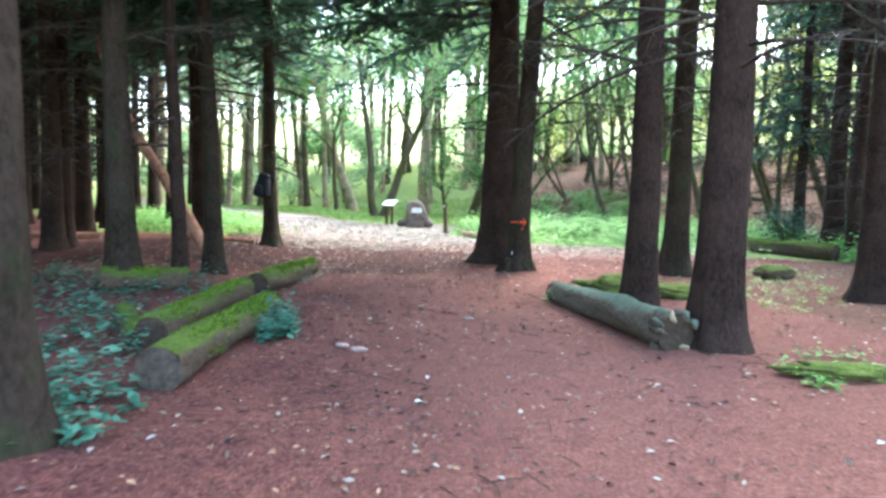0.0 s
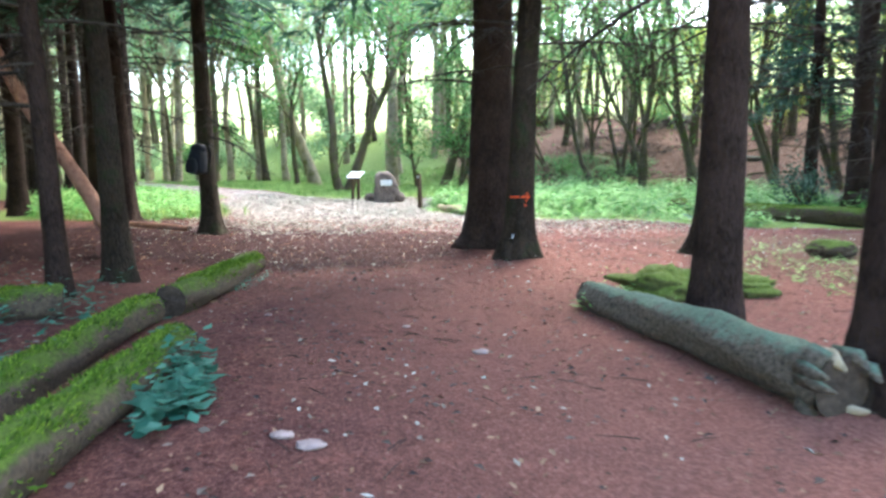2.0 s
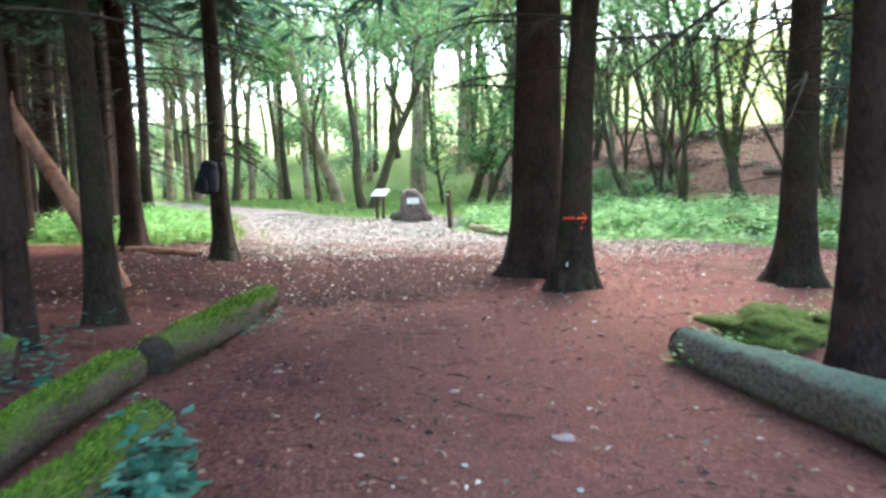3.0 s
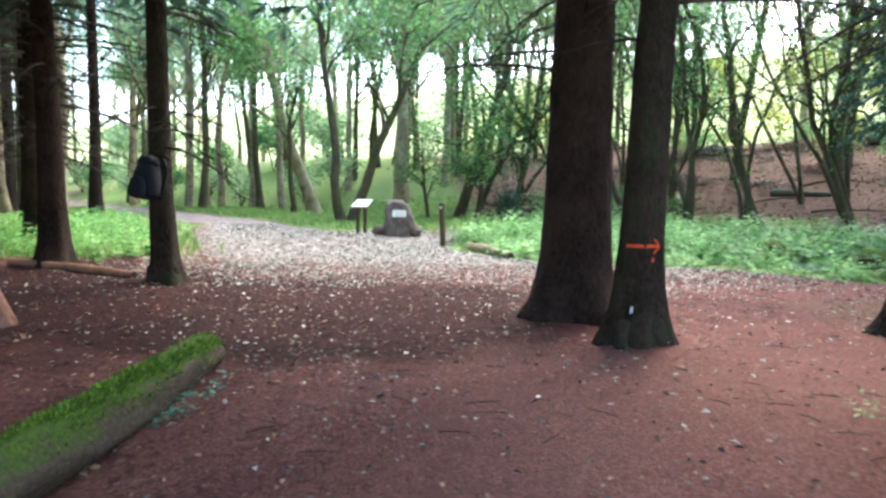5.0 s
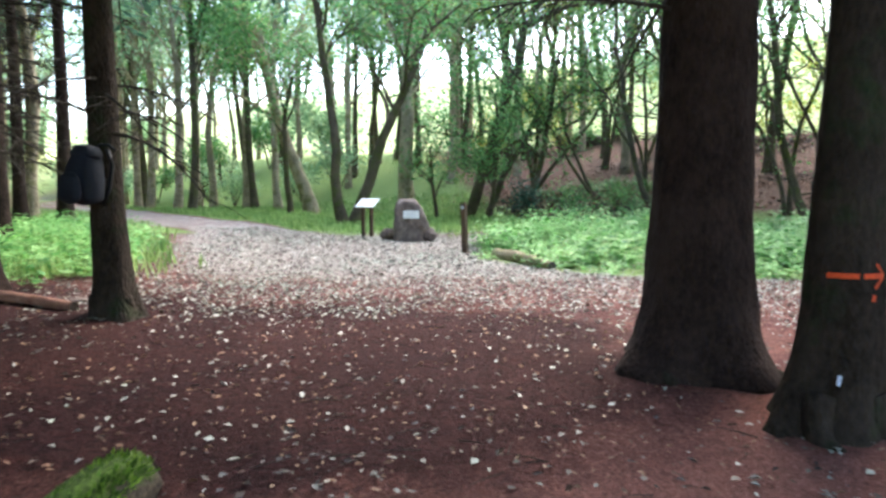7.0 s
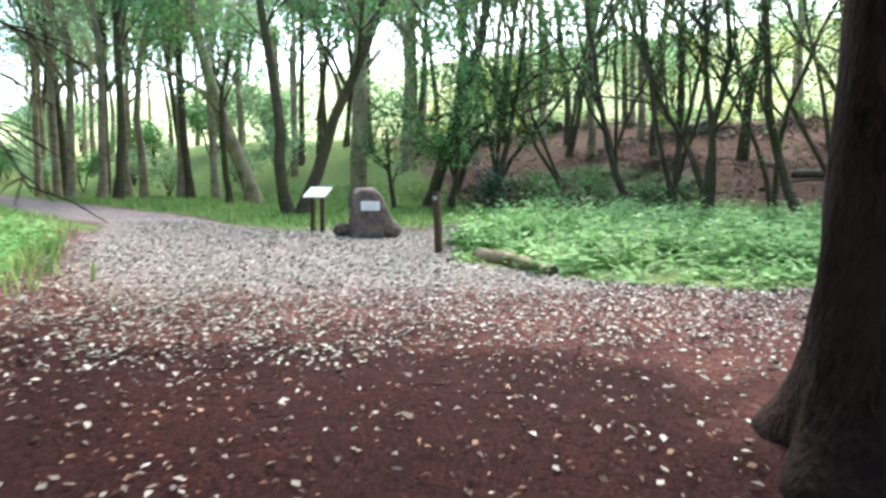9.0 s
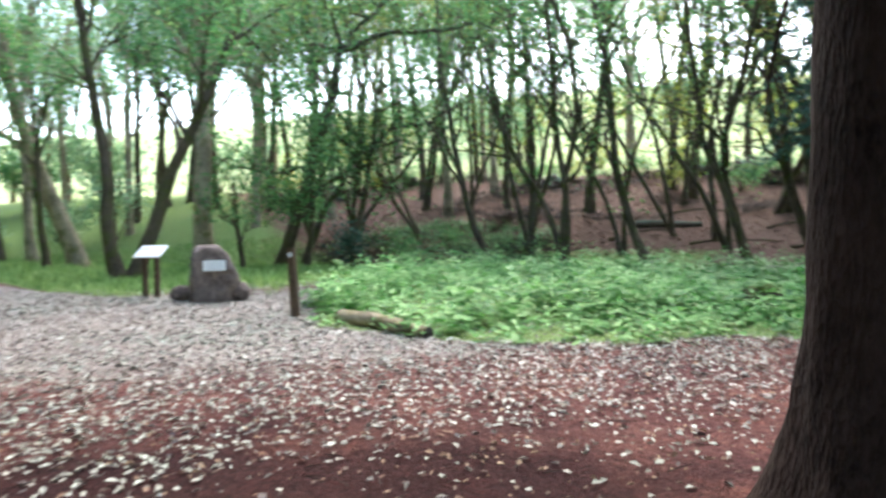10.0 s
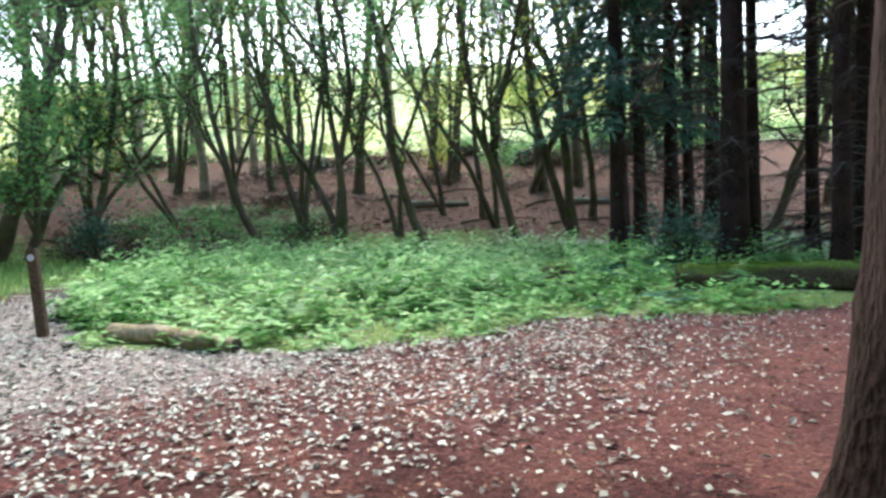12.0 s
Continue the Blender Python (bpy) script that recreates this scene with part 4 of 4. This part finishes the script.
trng = np.random.default_rng(88)
heaps = [brush_tangle(8.6, 33.6, 1, 1.2, 0.9, BROWNLITTER, "tangled brown heap of dead stems"), brush_tangle(10.2, 34.6, 2, 1.3, 0.8, LEAF, "tangled dead stems with a few green leaves"), brush_tangle(9.6, 36.8, 3, 1.4, 1.0, DARKLITTER, "dark tangled heap of dead stems")]
for k in range(14):
    x, y = trng.uniform(7.0, 14.0), 0.0
    y = 41.5 - 0.62 * x + trng.uniform(-1.0, 4.5)
    copy_thing(heaps[k % 3], pose(x, y, at(x, y), 0, 0, trng.uniform(0, 360)) @ Matrix.Scale(trng.uniform(0.7, 1.2), 4))
for k in range(44):
    q, u = trng.uniform(27, 41), trng.uniform(-24, 22)
    x, y = -0.2 + 0.72 * q + 0.69 * u, 14.4 + 0.69 * q - 0.72 * u
    copy_thing(heaps[(0, 2, 2)[k % 3]], pose(x, y, at(x, y), 0, 0, trng.uniform(0, 360)) @ Matrix.Scale(trng.uniform(0.6, 1.5), 4))
shrub(12.9, 20.4, 560, NEEDLE, "dark holly bush at the foot of the spruce stand", 0.7, 1.1, 900, 0.12)
shrub(15.0, 20.6, 561, NEEDLE, "dark holly bush at the foot of the spruce stand", 0.6, 0.9, 700, 0.12)
lump("moss_mound", 3.5, 10.1, 0.5, 0.38, 0.2, MOSSMAT, "low cushion of yellow-green moss behind the log", "moss", 3, 4, 0.5, 0.35)
lump("moss_mound", 4.5, 10.2, 0.5, 0.35, 0.13, MOSSMAT, "low cushion of yellow-green moss by a trunk", "moss", 5, 4, 0.5, 0.35)
lump("moss_mound", 3.95, 5.35, 0.45, 0.13, 0.07, MOSSMAT, "strip of bright moss on red needle litter", "moss", 8, 4, 0.55, turn=-15)
lump("tree_stump", 7.9, 12.9, 0.42, 0.3, 0.17, MOSSLOG, "low mossy stump on the leaf litter", "stump", 9)
lump("tree_stump", 9.4, 21.1, 0.35, 0.3, 0.25, MOSSLOG, "low mossy stump among nettles", "stump", 11)
for k, (x, y, r) in enumerate([(-0.25, 6.45, 0.085), (-0.42, 6.6, 0.07), (1.04, 8.15, 0.07), (-0.9, 9.9, 0.04), (0.5, 9.2, 0.04), (-3.55, 17.9, 0.12)]):
    lump("stone", x, y, r, r * 0.7, r * 0.32, PEBBLE if k < 5 else STONE, "small pale stone bedded in the red path" if k < 5 else "small dark stone by a trunk", "stone", 20 + k, 3, 0.25, 0.6)


# ---- the clearing's signs ----
def box(bm, sx, sy, sz, m, bevel=0.006):
    g = bmesh.ops.create_cube(bm, size=1, matrix=m @ Matrix.Diagonal((sx, sy, sz, 1)))
    edges = {e for v in g["verts"] for e in v.link_edges}
    bmesh.ops.bevel(bm, geom=list(edges), offset=bevel, segments=2, affect="EDGES")


def part(name, bm, mat, parent, label=""):
    me = bpy.data.meshes.new(name)
    bm.to_mesh(me)
    bm.free()
    me.materials.append(mat)
    ob = new(name, me)
    ob.parent = parent
    return tagged(ob, label) if label else ob


def block(name, sx, sy, sz, m, mat, parent, label="", bevel=0.006):
    bm = bmesh.new()
    box(bm, sx, sy, sz, m, bevel)
    return part(name, bm, mat, parent, label)


def information_board(x, y, turn):
    ob = new("information_board")
    ob.matrix_basis = pose(x, y, at(x, y), 0, 0, turn)
    for s in (-0.13, 0.13):
        block("post", 0.09, 0.09, 0.95, pose(s, 0, 0.4), POSTWOOD, ob, bevel=0.01)
    tilt = pose(0, 0, 0.92, 32, 0, 0)
    panel = block("panel", 0.58, 0.42, 0.03, tilt, WHITE, ob, "white sloping panel")
    block("panel_backing", 0.48, 0.34, 0.04, tilt @ pose(0, 0, -0.036), POSTWOOD, ob)
    for k, (px, py, w, h) in enumerate([(-0.14, 0.08, 0.2, 0.13), (0.13, 0.13, 0.22, 0.016), (0.13, 0.08, 0.22, 0.012), (0.13, 0.04, 0.18, 0.012), (-0.04, -0.1, 0.4, 0.012), (-0.06, -0.14, 0.34, 0.012)]):
        block("print_bar", w, h, 0.002, tilt @ pose(px, py, 0.0165), PRINT, panel, bevel=0.0004)
    return tagged(ob, "sloping white information board on two dark posts", "sign")


information_board(0.12, 27.9, -34)



def standing_stone(x, y, turn):
    """A slab with a flat face, a level top and one sloping shoulder."""
    sides = [((0, -1, 0.2), 0.3), ((0, 1, 0.25), 0.3), ((-1, 0, 0.06), 0.4), ((1, 0.1, 0.3), 0.42), ((0.72, 0, 0.62), 0.5), ((-0.12, -0.1, 1), 0.6), ((-0.6, 0.3, 0.75), 0.64), ((0.4, -0.8, -0.1), 0.42), ((0, 0, -1), 0.6)]
    bm = bmesh.new()
    bmesh.ops.create_icosphere(bm, subdivisions=5, radius=1)
    for v in bm.verts:
        d = v.co.normalized()
        reach = sum((d.dot(Vector(n).normalized()) / r) ** 14 for n, r in sides if d.dot(Vector(n)) > 0) ** (-1 / 14)
        v.co = d * reach * (1 + 0.09 * noise.fractal(d * 2.6 + Vector((3, 0, 0)), 0.8, 2.0, 5) + 0.02 * noise.noise(d * 12))
    me = bpy.data.meshes.new("memorial_boulder")
    bm.to_mesh(me)
    bm.free()
    me.materials.append(STONE)
    me.polygons.foreach_set("use_smooth", [True] * len(me.polygons))
    ob = new("memorial_boulder", me)
    ob.matrix_basis = pose(x, y, at(x, y) + 0.44, 0, 0, turn)
    return tagged(ob, "brown standing boulder with a flat face and white plaque", "boulder")


boulder = standing_stone(1.18, 26.65, -4)
face_y = min(v.co.y for v in boulder.data.vertices if abs(v.co.x) < 0.2 and 0.1 < v.co.z < 0.36)
plaque = block("plaque", 0.4, 0.03, 0.2, pose(0.02, face_y + 0.012, 0.24, -14, 0, 0), WHITE, boulder, "small white plaque")
for k in range(3):
    block("print_bar", 0.26, 0.003, 0.016, pose(0.02, face_y - 0.004 + 0.0125 * (1 - k), 0.236 + 0.05 * (1 - k), -14, 0, 0), PRINT, plaque, bevel=0.0005)
lump("stone", 1.64, 26.5, 0.2, 0.16, 0.2, STONE, "small rounded stone beside the boulder", "stone", 43, 4)
lump("stone", 0.62, 26.75, 0.2, 0.16, 0.17, STONE, "small stone leaning beside the boulder", "stone", 41, 4)


def marker_post(x, y):
    ob = new("waymarker_post")
    ob.matrix_basis = pose(x, y, at(x, y), 1, -2.5, -40)
    block("post", 0.115, 0.115, 1.25, pose(0, 0, 0.46), POSTWOOD, ob, bevel=0.012)
    bm = bmesh.new()
    bmesh.ops.create_cone(bm, cap_ends=True, segments=24, radius1=0.04, radius2=0.04, depth=0.008, matrix=pose(0, -0.061, 0.98, 90, 0, 0))
    part("waymark_disc", bm, PALEPAINT, ob, "small pale waymark disc")
    return tagged(ob, "dark square waymarker post at the nettle edge", "post")


marker_post(2.12, 23.75)


def backpack():
    ob = new("backpack")
    ob.matrix_basis = pose(-3.1, 16.9, 1.33, 0, 8, -30)

    def pillow(name, sx, sy, sz, m, mat, seed, label=""):
        bm = bmesh.new()
        bmesh.ops.create_cube(bm, size=1)
        bmesh.ops.subdivide_edges(bm, edges=bm.edges[:], cuts=7, use_grid_fill=True)
        for v in bm.verts:
            c = Vector((v.co.x * 2, v.co.y * 2, v.co.z * 2))
            ball = c.normalized() * max(abs(c.x), abs(c.y), abs(c.z))
            v.co = c.lerp(ball, 0.72) * (1 + 0.06 * noise.noise(c * 1.7 + Vector((seed, 0, 0))))
            v.co.x, v.co.y, v.co.z = v.co.x * sx / 2, v.co.y * sy / 2, v.co.z * sz / 2
            v.co.x *= 1 - 0.38 * v.co.z / sz
            v.co.y *= 1 - 0.35 * v.co.z / sz
        bm.transform(m)
        o = part(name, bm, mat, ob, label)
        o.data.polygons.foreach_set("use_smooth", [True] * len(o.data.polygons))

    pillow("bag_body", 0.37, 0.3, 0.6, pose(0, 0, 0.36), CLOTH, 1)
    pillow("front_pocket", 0.28, 0.12, 0.32, pose(0, -0.17, 0.24), CLOTH, 4)
    pillow("lid", 0.3, 0.22, 0.16, pose(0, 0.0, 0.61), CLOTH, 7)
    for s in (-0.12, 0.12):
        V, F = [], []
        tube(V, F, [(s, 0.14, 0.66), (s * 1.2, 0.2, 0.5), (s * 1.1, 0.19, 0.25), (s, 0.13, 0.08)], (0.022,) * 4, 6)
        mesh_object("shoulder_strap", V, F, STRAP, ob)
    V, F = [], []
    tube(V, F, [(0, 0.05, 0.64), (0.08, 0.08, 0.7), (0.16, 0.12, 0.71), (0.22, 0.16, 0.66)], (0.014,) * 4, 6)
    mesh_object("haul_loop", V, F, STRAP, ob)
    return tagged(ob, "dark navy backpack hung on a spruce trunk", "backpack")


backpack()


def paint_strip(name, tree, eye_side, z, strokes, mat, label, radius, lean=0.042):
    """Paint that follows the curve of a trunk: strokes of (angle, height) pairs with a width."""
    V, F = [], []
    for a0, z0, a1, z1, w in strokes:
        i = len(V)
        for t in np.linspace(0, 1, 9):
            a, zz = a0 + (a1 - a0) * t, z0 + (z1 - z0) * t
            nx, nz = -(z1 - z0), (a1 - a0) * radius(z + zz)
            l = math.hypot(nx, nz) + 1e-9
            for s in (-1, 1):
                aa, zq = a + s * w * nx / l / radius(z + zz), z + zz + s * w * nz / l
                r = radius(zq)
                V.append((lean * zq + r * math.sin(eye_side + aa), -r * math.cos(eye_side + aa), zq))
        F += [(i + 2 * k, i + 2 * k + 2, i + 2 * k + 3, i + 2 * k + 1) for k in range(8)]
    return mesh_object(name, V, F, mat, tree, label)


def twin_radius(z):
    return 0.41 / 2 * (1 - 0.8 * z / 22) * (1 + 0.5 * math.exp(-z / 0.3) + 0.22 * math.exp(-z / 1.1)) * 1.04


paint_strip("orange_arrow", twin_tree, -0.38, 0.96, [(-0.7, 0.0, 0.8, 0.005, 0.016), (0.76, 0.01, 0.5, 0.075, 0.008), (0.76, 0.0, 0.5, -0.07, 0.009), (0.5, -0.11, 0.46, -0.15, 0.012)], PAINT, "sprayed orange arrow", twin_radius)
paint_strip("paint_spot", twin_tree, -0.6, 0.34, [(0.0, -0.03, 0.02, 0.03, 0.011)], PALEPAINT, "pale paint spot", twin_radius)


# ---- undergrowth ----
def spread_over(rng, poly, count):
    xs, ys = [p[0] for p in poly], [p[1] for p in poly]
    x, y = rng.uniform(min(xs), max(xs), count * 3), rng.uniform(min(ys), max(ys), count * 3)
    ok = inside(poly, x, y)
    t = np.clip(((x - 10.3) * 1.6 - (y - 19.4) * 2.7) / 9.85, 0, 1)
    ok &= (np.hypot(x - 10.3 - 1.6 * t, y - 19.4 + 2.7 * t) > 0.45) & ~inside([(9.3, 18.7), (10.1, 19.6), (12.0, 16.6), (11.2, 15.4)], x, y)
    return list(zip(x[ok][:count], y[ok][:count]))


def herbs(name, spots, tall, size, mat, label, seed, category="plants", per=9, stray=0.0):
    rng = np.random.default_rng(seed)
    V, F = [], []
    P = np.array(spots) + rng.normal(size=(len(spots), 2)) * stray
    tops = height(P[:, 0], P[:, 1]) + relief(P[:, 0], P[:, 1])
    for (x, y), z in zip(P, tops):
        clump = noise.noise(Vector((x * 1.3, y * 1.3, seed))) + 0.6 * noise.noise(Vector((x * 0.5, y * 0.5, 9)))
        if name != "nettle_bed":
            clump *= 0.4
        if clump < -0.42:
            continue
        h = tall * rng.uniform(0.4, 1.2) * (1 + 1.1 * clump)
        lean = rng.normal(size=2) * 0.12
        for k in range(per):
            t = (k + 1) / per
            a = 2.4 * k + rng.uniform(0, 1)
            out = np.array((math.cos(a), math.sin(a), rng.uniform(-0.45, 0.35)))
            out /= np.linalg.norm(out)
            ac = np.cross(out, (0, 0, 1))
            p = np.array((x + lean[0] * t, y + lean[1] * t, z + h * t))
            leaf(V, F, p + out * 0.02, out, ac / np.linalg.norm(ac), size * rng.uniform(0.6, 1.3) * (1.25 - 0.5 * t), 0.62, 0.06)
    ob = mesh_object(name, V, F, mat)
    return tagged(ob, label, category, kind="stuff")


urng = np.random.default_rng(21)
herbs("nettle_bed", spread_over(urng, BED, 3400), 0.28, 0.16, HERB, "bed of bright green nettles and low herbs", 1, stray=0.22)
tuft = spread_over(urng, BED, 130)
herbs("nettle_bed", [p for p in tuft for k in range(11)], 0.55, 0.21, HERB, "taller clumps of bright green nettles", 12, stray=0.26, per=11)
herbs("nettle_bed", [p for p in spread_over(urng, BED, 60) for k in range(7)], 0.5, 0.24, LEAF, "clumps of broad pale green leaves among nettles", 13, stray=0.2, per=8)
herbs("nettle_bed", spread_over(urng, [(2.3, 23.0), (3.3, 20.6), (5.1, 19.4), (7.0, 19.2), (8.3, 17.7), (10.0, 16.6), (13.0, 15.8), (13.0, 16.6), (8.7, 18.6), (7.2, 20.1), (4.0, 21.2), (2.9, 23.0)], 900), 0.1, 0.07, GRASS, "low yellow-green plants along the edge of the nettles", 14, stray=0.2, per=6)
herbs("bramble_patch", spread_over(urng, [(-2.3, 5.2), (-2.2, 8.5), (-2.6, 10.6), (-5.5, 11.5), (-6.5, 6.0), (-3.5, 4.5)], 330), 0.34, 0.105, TEAL, "teal-green brambles among the trunks", 2)
herbs("bramble_patch", spread_over(urng, [(-1.55, 8.0), (-1.05, 8.1), (-0.95, 6.9), (-1.25, 6.6)], 60), 0.27, 0.13, TEAL, "teal-green bramble sprouting beside the mossy log", 3)
herbs("bramble_patch", spread_over(urng, [(-2.3, 3.7), (-1.75, 3.8), (-1.75, 4.9), (-2.4, 5.2)], 40), 0.25, 0.11, TEAL, "small brambles at a trunk's foot", 4)
herbs("bramble_patch", spread_over(urng, [(-1.6, 11.4), (-1.25, 11.6), (-1.2, 12.4), (-1.5, 12.2)], 14), 0.1, 0.07, TEAL, "small sprigs beside the mossy log", 5)
herbs("bramble_patch", spread_over(urng, [(2.3, 9.4), (2.9, 10.4), (4.6, 11.4), (5.0, 10.4), (3.5, 9.5)], 60), 0.16, 0.1, HERB, "low green sprigs around the bare log", 6)
herbs("undergrowth", spread_over(urng, [(-3.9, 19.4), (-4.1, 22), (-5.8, 27), (-8.5, 30), (-10.5, 27), (-8, 21), (-6.2, 19.8)], 1100), 0.42, 0.17, HERB, "bright green undergrowth beside the gravel path", 7, stray=0.35)
herbs("undergrowth", spread_over(urng, [(9, 36), (13, 34.5), (16, 36), (13, 42), (8, 42)], 900), 0.4, 0.16, LEAF, "green shrubs at the foot of the bank", 8)
herbs("undergrowth", spread_over(urng, [(5.5, 8.5), (9.5, 11), (9.5, 15), (6.3, 14.5), (5.6, 11.5)], 160), 0.12, 0.08, GRASS, "sparse low green plants on leaf litter", 9)
herbs("undergrowth", spread_over(urng, [(16, 16), (24, 18), (26, 24), (20, 23)], 500), 0.25, 0.14, FERN, "dark ferny plants under the spruces", 10)
herbs("moss_sprigs", spread_over(urng, [(3.2, 10.4), (5.0, 10.4), (5.0, 11.4), (3.2, 11.3)], 90), 0.2, 0.05, GRASS, "tiny sprigs on moss", 11, per=5)


def grass(name, poly, count, tall, label, seed):
    rng = np.random.default_rng(seed)
    V, F = [], []
    for x, y in spread_over(rng, poly, count):
        x, y = x + rng.normal() * 0.3, y + rng.normal() * 0.3
        if abs(x - path_centre(y)) < 1.9 and y > 24:
            continue
        z = at(x, y)
        for k in range(4):
            a = rng.uniform(0, 6.28)
            up = np.array((math.cos(a) * 0.45, math.sin(a) * 0.45, 1.0))
            ac = np.array((-math.sin(a), math.cos(a), 0))
            leaf(V, F, np.array((x, y, z)) + rng.normal(size=3) * (0.07, 0.07, 0), up, ac, tall * rng.uniform(0.5, 1.2), 0.16, 0.02)
    return tagged(mesh_object(name, V, F, GRASS), label, "grass", kind="stuff")


herbs("bramble_patch", spread_over(urng, [(3.5, 5.0), (4.6, 5.3), (4.8, 6.2), (4.2, 6.3), (3.6, 5.6)], 26), 0.12, 0.09, HERB, "few green sprigs on needle litter", 15)
grass("grass", [(-11, 32), (-4, 29.4), (-0.8, 29.2), (2.6, 28), (4.4, 30), (7, 34), (6, 46), (-6, 52), (-16, 50)], 9000, 0.2, "bright green woodland grass", 1)
grass("grass", [(-3.7, 19.4), (-3.2, 21), (-5, 26), (-8, 30), (-10, 26), (-6.5, 19.6)], 700, 0.26, "long green grass beside the gravel path", 2)


def fern(x, y, seed, r=0.7, label="arching green fern under dark spruces"):
    rng = np.random.default_rng(seed)
    ob = new("fern")
    ob.matrix_basis = pose(x, y, at(x, y))
    for k in range(9):
        a = 2 * math.pi * k / 9 + rng.uniform(-0.3, 0.3)
        out, side = np.array((math.cos(a), math.sin(a), 0)), np.array((-math.sin(a), math.cos(a), 0))
        L = r * rng.uniform(0.7, 1.15)
        V, F = [], []
        for t in np.linspace(0.12, 1, 18):
            p = out * L * t + np.array((0, 0, L * (1.1 * t - 0.95 * t * t)))
            for s in (-1, 1):
                w = side * s + out * 0.35 + np.array((0, 0, -0.15))
                leaf(V, F, p, w / np.linalg.norm(w), out, L * 0.3 * math.sin(math.pi * min(1, 0.15 + t * 0.8)) + 0.02, 0.28, 0.02)
        mesh_object("frond", V, F, FERN, ob)
    return tagged(ob, label, "fern", "ferns")


for k, (x, y) in enumerate([(10.7, 20.5), (11.6, 20.0), (12.6, 20.6), (11.2, 21.4), (9.8, 20.9), (13.2, 21.2), (8.7, 18.7)]):
    fern(x, y, 70 + k, 0.75 if k < 6 else 0.5)


def leaf_litter(name, spots, size, mat, label, seed):
    rng = np.random.default_rng(seed)
    V, F = [], []
    P = np.array(spots)
    tops = height(P[:, 0], P[:, 1]) + relief(P[:, 0], P[:, 1])
    for (x, y), top in zip(spots, tops):
        a = rng.uniform(0, 6.28)
        al = np.array((math.cos(a), math.sin(a), rng.normal() * 0.17))
        ac = np.array((-math.sin(a), math.cos(a), rng.normal() * 0.24))
        leaf(V, F, np.array((x, y, top + 0.008 + abs(rng.normal()) * 0.008)), al, ac, size * rng.uniform(0.5, 1.4), rng.uniform(0.35, 0.7), rng.uniform(0.0, 0.24))
    return tagged(mesh_object(name, V, F, mat), label, "fallen leaves", kind="stuff")


def litter_spots(count, x0, x1, y0, y1, seed, chance):
    rng = np.random.default_rng(seed)
    x, y = rng.uniform(x0, x1, count), rng.uniform(y0, y1, count)
    keep = rng.uniform(size=count) < chance(x, y)
    return list(zip(x[keep], y[keep]))


def pale_chance(x, y):
    green = masks(x, y)[2]
    return np.clip(0.95 * smooth(16.4, 20.2, y + 0.06 * (2 - x) * (x < 2) + 0.33 * np.clip(x - 1.2, 0, 3) - 0.12 * np.clip(x - 4.5, 0, 9)) * smooth(-5, -2.5, x) + 0.045 * smooth(9, 15, y) + 0.008, 0, 1) * (1 - 0.85 * green)


pale = litter_spots(105000, -5, 11, 12, 30, 3, pale_chance) + litter_spots(2600, -4, 8, 2, 13, 4, lambda x, y: 0.28 + 0 * x)
near = [p for p in pale if -1 < p[0] < 4.5 and 15.2 < p[1] < 19.5][:280]
chosen = set(near)
leaf_litter("leaf_litter", [p for p in pale if p not in chosen], 0.06, LITTER, "pale dry leaves scattered over red needle litter", 1)
leaf_litter("leaf_litter", litter_spots(9000, -5, 11, 14, 29, 12, lambda x, y: 0.85 * pale_chance(x, y)), 0.07, DARKLITTER, "dark damp leaves among the pale ones", 5)
leaf_litter("leaf_litter", litter_spots(17000, 4, 30, 15, 46, 6, lambda x, y: smooth(21, 24, bank_line(x, y)) * (bank_line(x, y) < 42)), 0.15, BROWNLITTER, "brown fallen leaves covering the bank", 2)
leaf_litter("needle_debris", litter_spots(11000, -6, 8, 1.5, 19, 7, lambda x, y: 0.8 + 0 * x), 0.05, BROWNLITTER, "brown bits of needle and bark on the path", 3)
leaf_litter("leaf_litter", litter_spots(5200, -1.6, 3.2, 1.8, 15, 8, lambda x, y: 0.12 + 0.8 * np.exp(-((x - 0.45 + 0.06 * y) / 0.5) ** 2) * smooth(-0.2, 0.5, np.sin(1.7 * y + 2 * x))), 0.055, DARKLITTER, "dark damp leaves trodden into the path", 4)
TV, TF = [], []
trng = np.random.default_rng(31)
for k in range(700):
    x, y, a, L = trng.uniform(-6, 7), trng.uniform(1.8, 19), trng.uniform(0, 6.28), trng.uniform(0.06, 0.28)
    p, d = np.array((x, y, at(x, y) + 0.008)), np.array((math.cos(a), math.sin(a), 0.03))
    tube(TV, TF, [p, p + d * L * 0.5 + np.array((0, 0, 0.006)), p + d * L], (0.004, 0.0035, 0.002), 3, False)
tagged(mesh_object("twig_litter", TV, TF, TWIG), "small dark twigs scattered over the needle litter", "twigs", kind="stuff")
one = []
for k in range(8):
    LV, LF = [], []
    orng = np.random.default_rng(800 + k)
    leaf(LV, LF, np.zeros(3), (1, 0, orng.normal() * 0.15), (0, 1, orng.normal() * 0.2), 0.063 * orng.uniform(0.7, 1.25), orng.uniform(0.5, 0.8), orng.uniform(0.0, 0.12))
    one.append(shared_mesh("fallen_leaf", LV, LF, LITTER))
for k, (x, y) in enumerate(near):
    child("fallen_leaf", one[k % 8], ground, pose(x, y, at(x, y) + 0.01, 0, 0, 137.5 * k))
